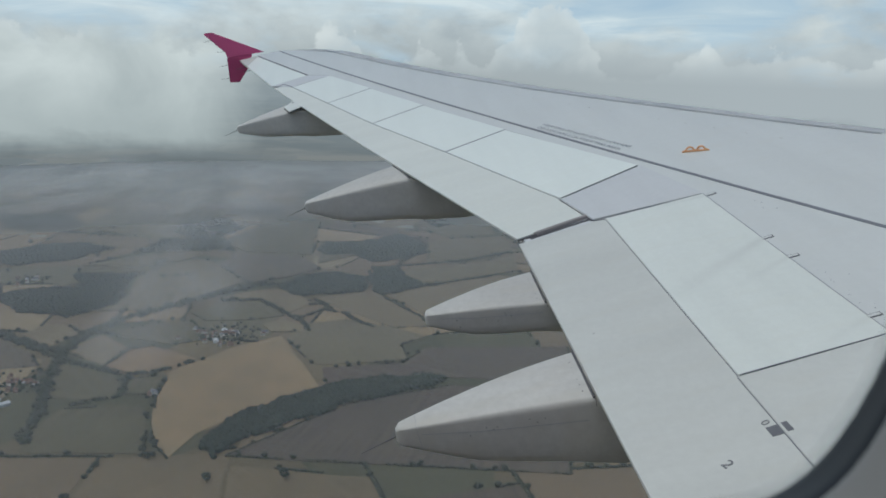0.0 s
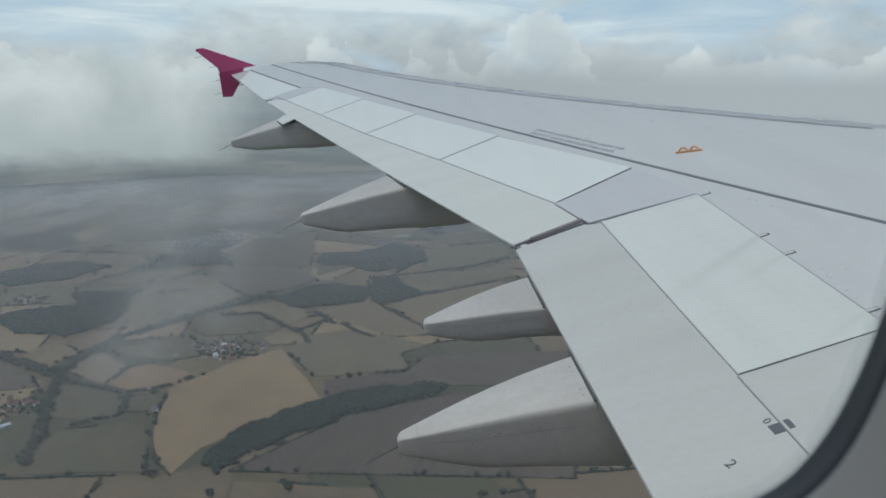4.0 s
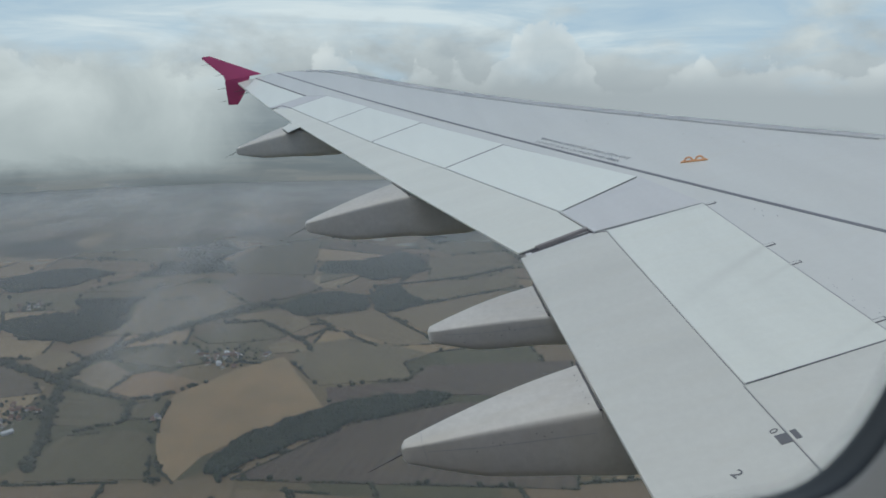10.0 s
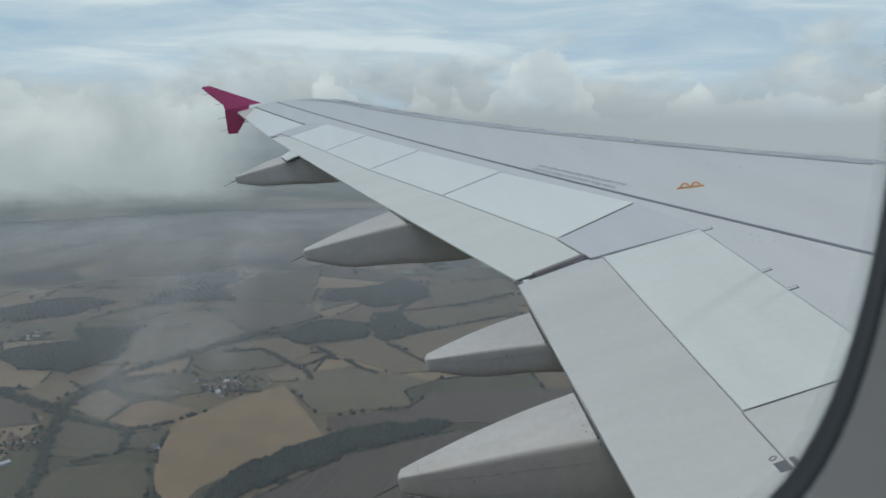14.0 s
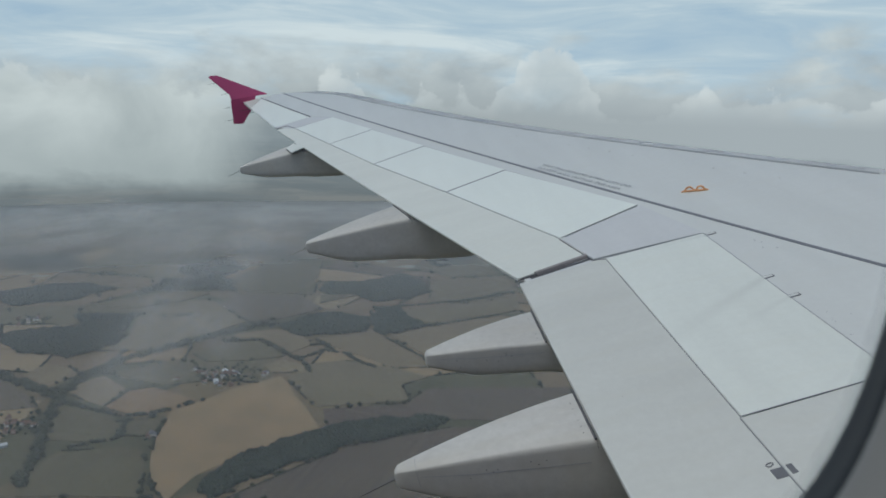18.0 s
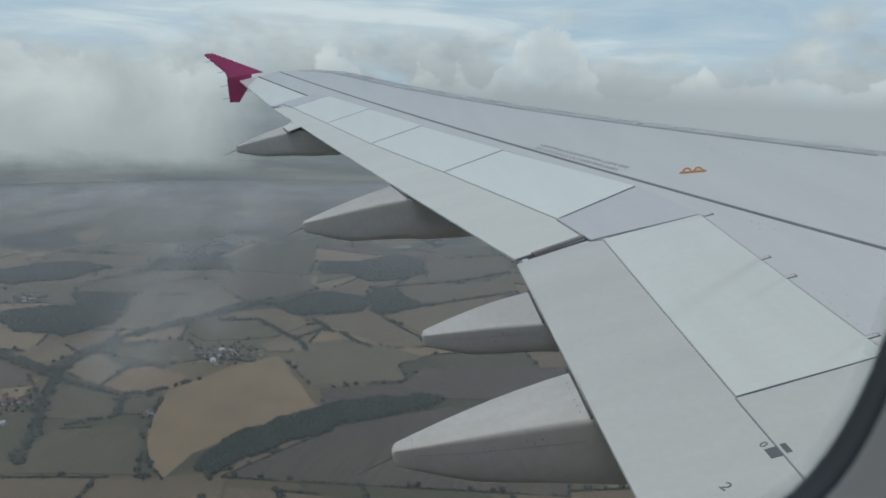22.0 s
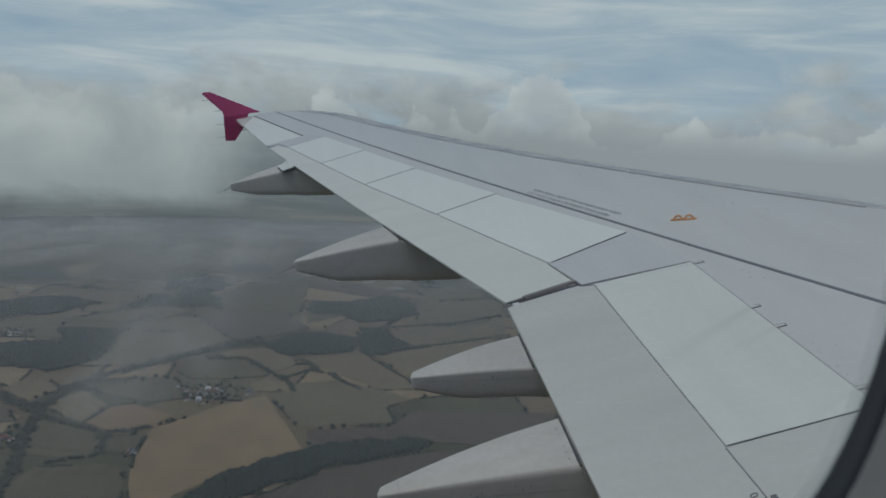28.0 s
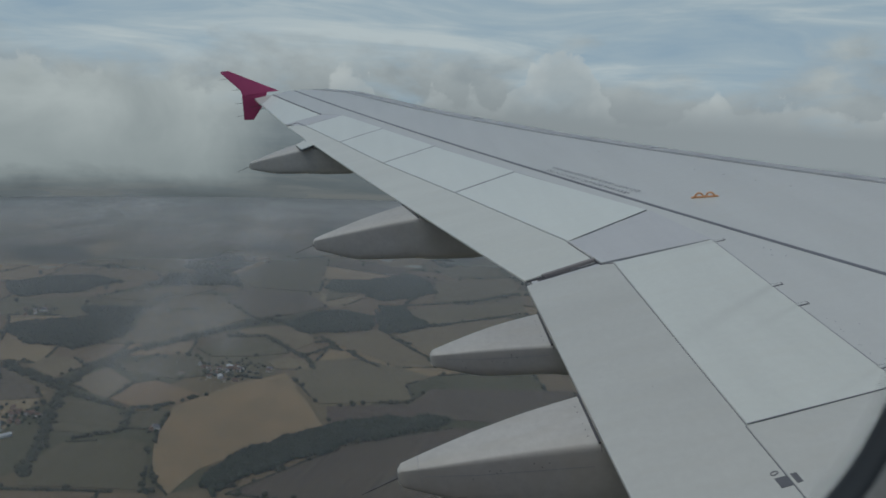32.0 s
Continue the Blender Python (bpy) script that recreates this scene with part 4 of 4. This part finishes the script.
def tree():
    t_ = tagged(new("tree"), "round dark green field tree standing by a hedge", "tree", "field trees")
    bm = bmesh.new()
    bmesh.ops.create_cone(bm, cap_ends=True, segments=8, radius1=0.55, radius2=0.25, depth=5)
    bm.transform(pose(0, 0, 2.5))
    for i in range(4):
        r = bmesh.ops.create_cone(bm, cap_ends=True, segments=6, radius1=0.25, radius2=0.08, depth=4)
        bmesh.ops.transform(bm, matrix=pose(0, 0, 4.2) @ pose(0, 0, 0, 0, 48, 90 * i + 20) @ pose(0, 0, 2), verts=r["verts"])
    part("trunk", bm, BARK, t_)
    rng_ = random.Random(3)
    blobs = []
    for i in range(34):
        a, z, r = rng_.uniform(0, 6.28), rng_.uniform(3.2, 9.0), rng_.uniform(0, 1) ** 0.6
        w = 4.2 * math.sin(math.pi * min(0.97, (z - 1.5) / 9.5)) * r
        blobs.append((w * math.cos(a), w * math.sin(a), z, rng_.uniform(0.9, 1.7), rng_.uniform(1.6, 2.6)))
    c = clumps("crown", blobs, LEAF, 1, "", "", 0.4)
    del c["kind"]
    c.parent = t_
    return t_


first = tree()
spots = []
while len(spots) < 45:
    p = Vector((land.uniform(-1500, 600), land.uniform(1000, 3200)))
    if not any(inside(p, q) for q, _ in BIG) and not any(inside(p, q) for q in WOODS):
        spots.append(p)
for i, p in enumerate(spots):
    s = land.uniform(0.8, 1.4)
    m = pose(p.x, p.y, 0.0, 0, 0, land.uniform(0, 360)) @ Matrix.Diagonal((s, s, s, 1))
    if i == 0:
        first.matrix_world = m
    else:
        copy_thing(first, m)

# houses and barns
WALLS = paint("house_wall_brick", (0.34, 0.24, 0.18, 1), 0.9, 0.2)
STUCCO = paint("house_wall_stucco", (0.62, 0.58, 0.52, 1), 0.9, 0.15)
TILES = paint("roof_tiles", (0.20, 0.12, 0.09, 1), 0.85, 0.3)
SLATES = paint("roof_slates", (0.20, 0.20, 0.22, 1), 0.7, 0.3)
SHEETS = paint("barn_roof_sheets", (0.62, 0.64, 0.66, 1), 0.6, 0.2)
GLASS = paint("dark_window_glass", (0.04, 0.05, 0.06, 1), 0.2, 0.1)


def house(w, l, h, roof, wall_mat, roof_mat, label, name="house", category="house", panes=3):
    o = tagged(new(name), label, category, "village houses")
    wall = [(-w, -l, 0), (w, -l, 0), (w, l, 0), (-w, l, 0), (-w, -l, h), (w, -l, h), (w, l, h), (-w, l, h), (0, -l, h + roof - 0.15), (0, l, h + roof - 0.15)]
    wl = mesh_object("wall", wall, [(0, 1, 5, 8, 4), (2, 3, 7, 9, 6), (1, 2, 6, 5), (3, 0, 4, 7), (0, 3, 2, 1)], wall_mat, o)
    e = 0.4
    rv = []
    for z in (0.0, 0.25):
        rv += [(-w - e, -l - e, h - 0.25 + z), (0, -l - e, h + roof + z), (w + e, -l - e, h - 0.25 + z), (-w - e, l + e, h - 0.25 + z), (0, l + e, h + roof + z), (w + e, l + e, h - 0.25 + z)]
    rf = mesh_object("roof", rv, [(6, 7, 10, 9), (7, 8, 11, 10), (0, 3, 4, 1), (1, 4, 5, 2), (0, 1, 7, 6), (1, 2, 8, 7), (3, 9, 10, 4), (4, 10, 11, 5), (0, 6, 9, 3), (2, 5, 11, 8)], roof_mat, o)
    if panes:
        bm = bmesh.new()
        bmesh.ops.create_cube(bm, size=1)
        bm.transform(pose(0, l * 0.6, h + roof + 0.4) @ Matrix.Diagonal((0.6, 0.9, 1.8, 1)))
        part("chimney", bm, WALLS, rf)
        for s in (-1, 1):
            for i in range(panes):
                bm = bmesh.new()
                bmesh.ops.create_cube(bm, size=1)
                bm.transform(pose(s * (w + 0.01), l * (-0.65 + 1.3 * i / max(1, panes - 1)), h * 0.6) @ Matrix.Diagonal((0.06, 1.1, 1.2, 1)))
                part("window", bm, GLASS, wl)
    return o


kinds = [house(4, 5.5, 5, 3, WALLS, TILES, "brick village house with a red tiled roof"),
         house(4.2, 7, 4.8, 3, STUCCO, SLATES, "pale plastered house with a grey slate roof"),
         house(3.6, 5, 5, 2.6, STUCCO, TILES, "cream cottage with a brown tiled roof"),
         house(5.5, 9.5, 4.5, 2.0, SHEETS, SHEETS, "long white-roofed farm barn", "barn", "barn", 0)]
used = set()
for centre, spread, count in HAMLETS:
    for i in range(count):
        k = land.choice((0, 0, 1, 1, 2, 2, 2, 0, 3))
        p = centre + Vector((land.gauss(0, spread * 0.55), land.gauss(0, spread * 0.55)))
        m = pose(p.x, p.y, 0.4, 0, 0, land.choice((10, 100, 35, 125)) + land.uniform(-12, 12))
        if k in used:
            copy_thing(kinds[k], m)
        else:
            kinds[k].matrix_world = m
            used.add(k)
spots = []
for centre, spread, count in HAMLETS:
    for i in range(count * 5):
        t_ = land.uniform(2.0, 4.4)
        spots.append((centre.x + land.gauss(0, spread * 0.65), centre.y + land.gauss(0, spread * 0.65), 0.0, t_, t_ * 1.6))
clumps("garden_trees", spots, LEAF, 1, "dark garden trees and shrubs among the houses", "trees", 0.4)

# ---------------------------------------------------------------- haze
# flat sheet imitating haze in the air; its opacity is painted by distance
hz = Mat("painted_haze")
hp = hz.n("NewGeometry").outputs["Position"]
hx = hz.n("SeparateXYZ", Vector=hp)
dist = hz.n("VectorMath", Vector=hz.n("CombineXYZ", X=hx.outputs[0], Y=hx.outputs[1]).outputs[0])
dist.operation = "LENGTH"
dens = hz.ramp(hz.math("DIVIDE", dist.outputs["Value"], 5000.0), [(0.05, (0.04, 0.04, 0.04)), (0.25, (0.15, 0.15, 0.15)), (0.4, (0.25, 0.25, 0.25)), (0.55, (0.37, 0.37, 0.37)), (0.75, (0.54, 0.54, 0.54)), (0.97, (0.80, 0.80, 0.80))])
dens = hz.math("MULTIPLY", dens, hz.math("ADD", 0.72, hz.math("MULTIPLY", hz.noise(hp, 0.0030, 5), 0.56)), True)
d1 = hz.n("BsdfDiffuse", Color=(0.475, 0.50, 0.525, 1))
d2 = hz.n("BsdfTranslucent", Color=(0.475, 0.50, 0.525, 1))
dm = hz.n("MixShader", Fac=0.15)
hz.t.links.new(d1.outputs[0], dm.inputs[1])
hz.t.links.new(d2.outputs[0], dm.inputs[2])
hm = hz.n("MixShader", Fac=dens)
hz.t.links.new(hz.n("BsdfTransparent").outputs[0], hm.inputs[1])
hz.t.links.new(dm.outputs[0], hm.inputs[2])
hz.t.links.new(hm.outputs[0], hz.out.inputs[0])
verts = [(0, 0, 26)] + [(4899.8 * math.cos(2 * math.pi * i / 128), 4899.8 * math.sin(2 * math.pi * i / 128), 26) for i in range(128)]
tagged(mesh_object("painted_haze_sheet", verts, [(0, 1 + i, 1 + (i + 1) % 128) for i in range(128)], hz.m), "thin sheet imitating blue-grey haze over the fields", "haze", kind="stuff")

# ---------------------------------------------------------------- thin low cloud
# torn wisps drifting between the aircraft and the fields: a few thin sheets, one above the other
wi = Mat("cloud_wisp")
wp = wi.n("NewGeometry").outputs["Position"]
wq = wi.n("SeparateXYZ", Vector=wp)


def soft_patch(x0, y0, rx, ry):
    """1 in the middle of a patch of sky, 0 at its rim."""
    u = wi.math("DIVIDE", wi.math("SUBTRACT", wq.outputs[0], x0), rx)
    v = wi.math("DIVIDE", wi.math("SUBTRACT", wq.outputs[1], y0), ry)
    return wi.math("SUBTRACT", 1.0, wi.math("ADD", wi.math("MULTIPLY", u, u), wi.math("MULTIPLY", v, v)), True)


patch = wi.math("MAXIMUM", soft_patch(-190, 1000, 95, 420), wi.math("MAXIMUM", soft_patch(-150, 620, 60, 190), soft_patch(-420, 1250, 170, 260)))
torn = wi.ramp(wi.noise(wi.mapped(wp, (1.6, 0.7, 3.0)), 0.012, 7, 0.62, 0.5), [(0.44, (0, 0, 0)), (0.72, (1, 1, 1))])
wm = wi.n("MixShader", Fac=wi.math("MULTIPLY", wi.math("MULTIPLY", patch, torn), 0.36, True))
wd = wi.n("MixShader", Fac=0.5)
wi.t.links.new(wi.n("BsdfDiffuse", Color=(0.86, 0.87, 0.88, 1)).outputs[0], wd.inputs[1])
wi.t.links.new(wi.n("BsdfTranslucent", Color=(0.86, 0.87, 0.88, 1)).outputs[0], wd.inputs[2])
wi.t.links.new(wi.n("BsdfTransparent").outputs[0], wm.inputs[1])
wi.t.links.new(wd.outputs[0], wm.inputs[2])
wi.t.links.new(wm.outputs[0], wi.out.inputs[0])
for z in (405.0, 422.0, 440.0):
    tagged(mesh_object("cloud_wisp", [(-620, 420, z), (-60, 420, z), (-60, 1560, z), (-620, 1560, z)], [(0, 1, 2, 3)], wi.m), "thin torn wisp of low white cloud", "cloud", kind="stuff")

# ---------------------------------------------------------------- backdrop of sky and distance
bd = Mat("sky_backdrop")
bp = bd.n("NewGeometry").outputs["Position"]
xyz = bd.n("SeparateXYZ", Vector=bp)
R0 = 4900.0
el = bd.math("DIVIDE", bd.math("SUBTRACT", xyz.outputs[2], ALT), R0)
# cloud shapes: wide, flat streaks high up; heaped banks and single puffs along the horizon
wob = bd.noise(bp, 0.0030, 8, 0.62, 0.6)
heap = bd.noise(bd.mapped(bp, (1, 1, 2.2)), 0.00125, 8, 0.55, 0.25)
streak = bd.noise(bd.mapped(bp, (0.6, 0.6, 4.2)), 0.0013, 7, 0.58, 0.8)
wide = bd.noise(bd.mapped(bp, (0.8, 0.8, 3.0)), 0.0006, 4, 0.5, 0.3)
skyc = bd.ramp(bd.math("ADD", bd.math("MULTIPLY", streak, 0.6), bd.math("MULTIPLY", wide, 0.4)), [(0.38, lin(0.625, 0.70, 0.775)), (0.50, lin(0.69, 0.745, 0.795)), (0.62, lin(0.795, 0.82, 0.84))])
shade = bd.ramp(bd.noise(bd.mapped(bp, (1, 1, 1.6)), 0.003, 6, 0.55), [(0.3, lin(0.65, 0.675, 0.70)), (0.7, lin(0.775, 0.79, 0.80))])
base = bd.ramp(el, [(0.0, (0, 0, 0)), (0.03, (0.5, 0.5, 0.5)), (0.07, (1, 1, 1))])
az = bd.math("ARCTAN2", xyz.outputs[0], xyz.outputs[1])
shade = bd.mix(base, bd.mix(bd.math("MULTIPLY", bd.math("SUBTRACT", az, 0.02), 2.2, True), lin(0.605, 0.62, 0.635), lin(0.635, 0.652, 0.673)), shade)
tower = None
for at, w, h in ((0.235, 0.062, 0.080), (-0.026, 0.032, 0.054), (0.10, 0.05, 0.030), (0.48, 0.10, 0.036), (-0.42, 0.13, 0.045), (0.75, 0.12, 0.09), (-0.9, 0.2, 0.07)):
    q = bd.math("DIVIDE", bd.math("SUBTRACT", bd.math("ADD", az, bd.math("MULTIPLY", wob, 0.05)), at + 0.025), w)
    q = bd.math("MULTIPLY", q, q)
    hump = bd.math("MULTIPLY", bd.math("POWER", 2.718, bd.math("MULTIPLY", bd.math("MULTIPLY", q, q), -1.0)), h)
    tower = hump if tower is None else bd.math("MAXIMUM", tower, hump)
# heaped tops: rounded lumps of two sizes with a little fray
def lumps(scale, sharp):
    v = bd.n("TexVoronoi", Vector=bp, Scale=scale)
    v.feature = "SMOOTH_F1"
    v.inputs["Smoothness"].default_value = sharp
    return bd.math("SUBTRACT", 0.75, v.outputs["Distance"])


big, small = lumps(0.0048, 0.45), lumps(0.0125, 0.4)
fray = bd.noise(bp, 0.0035, 6, 0.55)
billow = bd.math("ADD", bd.math("MULTIPLY", big, 0.026), bd.math("MULTIPLY", small, 0.012))
crown = bd.math("ADD", bd.math("MULTIPLY", tower, bd.math("ADD", 0.62, bd.math("MULTIPLY", fray, 0.8))), bd.math("ADD", bd.math("SUBTRACT", billow, 0.016), bd.math("MULTIPLY", bd.math("SUBTRACT", fray, 0.48), 0.075)))
rise = bd.math("SUBTRACT", crown, el)
puff = bd.math("MULTIPLY", bd.ramp(rise, [(0.0, (0, 0, 0)), (0.007, (0.75, 0.75, 0.75)), (0.025, (1, 1, 1))]), bd.math("MULTIPLY", bd.math("ADD", el, 0.01), 22.0, True))
thr = bd.math("ADD", heap, bd.math("MULTIPLY", el, -3.6))
bank = bd.ramp(thr, [(0.20, (0, 0, 0)), (0.40, (1, 1, 1))])
col = bd.mix(bank, skyc, shade)
body = bd.ramp(bd.noise(bp, 0.0035, 6, 0.55), [(0.35, lin(0.645, 0.67, 0.695)), (0.65, lin(0.71, 0.73, 0.748))])
core = bd.math("ADD", bd.math("MULTIPLY", rise, 15.0), bd.math("MULTIPLY", bd.math("SUBTRACT", 0.45, big), 0.9))
core = bd.math("ADD", core, bd.math("MULTIPLY", bd.math("SUBTRACT", 0.45, small), 0.35), True)
lit = bd.mix(core, lin(0.835, 0.84, 0.845), body)
col = bd.mix(bd.math("MULTIPLY", puff, 0.85), col, lit)
# distant land under the bank; haze towards the horizon is put into its colour
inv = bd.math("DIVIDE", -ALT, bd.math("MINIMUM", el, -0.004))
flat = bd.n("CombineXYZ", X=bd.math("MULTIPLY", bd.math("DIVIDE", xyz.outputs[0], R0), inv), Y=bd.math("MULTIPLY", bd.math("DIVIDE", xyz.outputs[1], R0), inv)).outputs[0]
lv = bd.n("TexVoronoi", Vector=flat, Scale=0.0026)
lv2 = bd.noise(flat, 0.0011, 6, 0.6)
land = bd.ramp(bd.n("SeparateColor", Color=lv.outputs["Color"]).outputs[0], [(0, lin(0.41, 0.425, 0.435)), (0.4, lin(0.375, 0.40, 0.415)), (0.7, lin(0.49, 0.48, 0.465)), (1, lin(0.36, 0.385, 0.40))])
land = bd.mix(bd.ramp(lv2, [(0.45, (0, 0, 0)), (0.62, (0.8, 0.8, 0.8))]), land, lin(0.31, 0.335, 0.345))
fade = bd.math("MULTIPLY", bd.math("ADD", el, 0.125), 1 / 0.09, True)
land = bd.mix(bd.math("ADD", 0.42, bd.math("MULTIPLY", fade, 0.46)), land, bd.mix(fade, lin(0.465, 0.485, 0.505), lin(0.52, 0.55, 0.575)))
fore = bd.math("MULTIPLY", bd.math("SUBTRACT", az, 0.02), 2.2, True)      # the bank closes in ahead of the wing
cover = bd.ramp(bd.math("ADD", bd.math("ADD", bd.math("MULTIPLY", el, 13.0), heap), bd.math("MULTIPLY", fore, 0.62)), [(0.0, (0, 0, 0)), (0.5, (1, 1, 1))])
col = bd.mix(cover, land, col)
# a soft bank that hangs lower, aft of the wing tip
left = bd.math("MULTIPLY", bd.math("SUBTRACT", bd.math("ADD", -0.15, bd.math("MULTIPLY", wob, 0.07)), az), 10.0, True)
left = bd.math("MULTIPLY", left, bd.math("MULTIPLY", bd.math("ADD", az, 0.75), 5.0, True))
left = bd.math("MULTIPLY", left, bd.math("MULTIPLY", bd.math("ADD", el, bd.math("ADD", 0.050, bd.math("ADD", bd.math("MULTIPLY", wob, 0.03), bd.math("MULTIPLY", heap, 0.10)))), 26.0, True))
left = bd.math("MULTIPLY", left, bd.math("MULTIPLY", bd.math("SUBTRACT", bd.math("ADD", -0.005, bd.math("MULTIPLY", wob, 0.10)), el), 36.0, True))
left = bd.math("MULTIPLY", left, bd.math("MULTIPLY", bd.math("ADD", el, 0.1165), 45.0, True))
lump = bd.ramp(bd.noise(bd.mapped(bp, (1, 1, 1.4)), 0.0016, 8, 0.55, 0.4), [(0.3, lin(0.67, 0.69, 0.70)), (0.68, lin(0.775, 0.79, 0.795))])
lump = bd.mix(bd.math("MULTIPLY", bd.math("ADD", el, 0.115), 9.0, True), lin(0.59, 0.615, 0.625), lump)
col = bd.mix(bd.math("MULTIPLY", left, 0.95), col, lump)
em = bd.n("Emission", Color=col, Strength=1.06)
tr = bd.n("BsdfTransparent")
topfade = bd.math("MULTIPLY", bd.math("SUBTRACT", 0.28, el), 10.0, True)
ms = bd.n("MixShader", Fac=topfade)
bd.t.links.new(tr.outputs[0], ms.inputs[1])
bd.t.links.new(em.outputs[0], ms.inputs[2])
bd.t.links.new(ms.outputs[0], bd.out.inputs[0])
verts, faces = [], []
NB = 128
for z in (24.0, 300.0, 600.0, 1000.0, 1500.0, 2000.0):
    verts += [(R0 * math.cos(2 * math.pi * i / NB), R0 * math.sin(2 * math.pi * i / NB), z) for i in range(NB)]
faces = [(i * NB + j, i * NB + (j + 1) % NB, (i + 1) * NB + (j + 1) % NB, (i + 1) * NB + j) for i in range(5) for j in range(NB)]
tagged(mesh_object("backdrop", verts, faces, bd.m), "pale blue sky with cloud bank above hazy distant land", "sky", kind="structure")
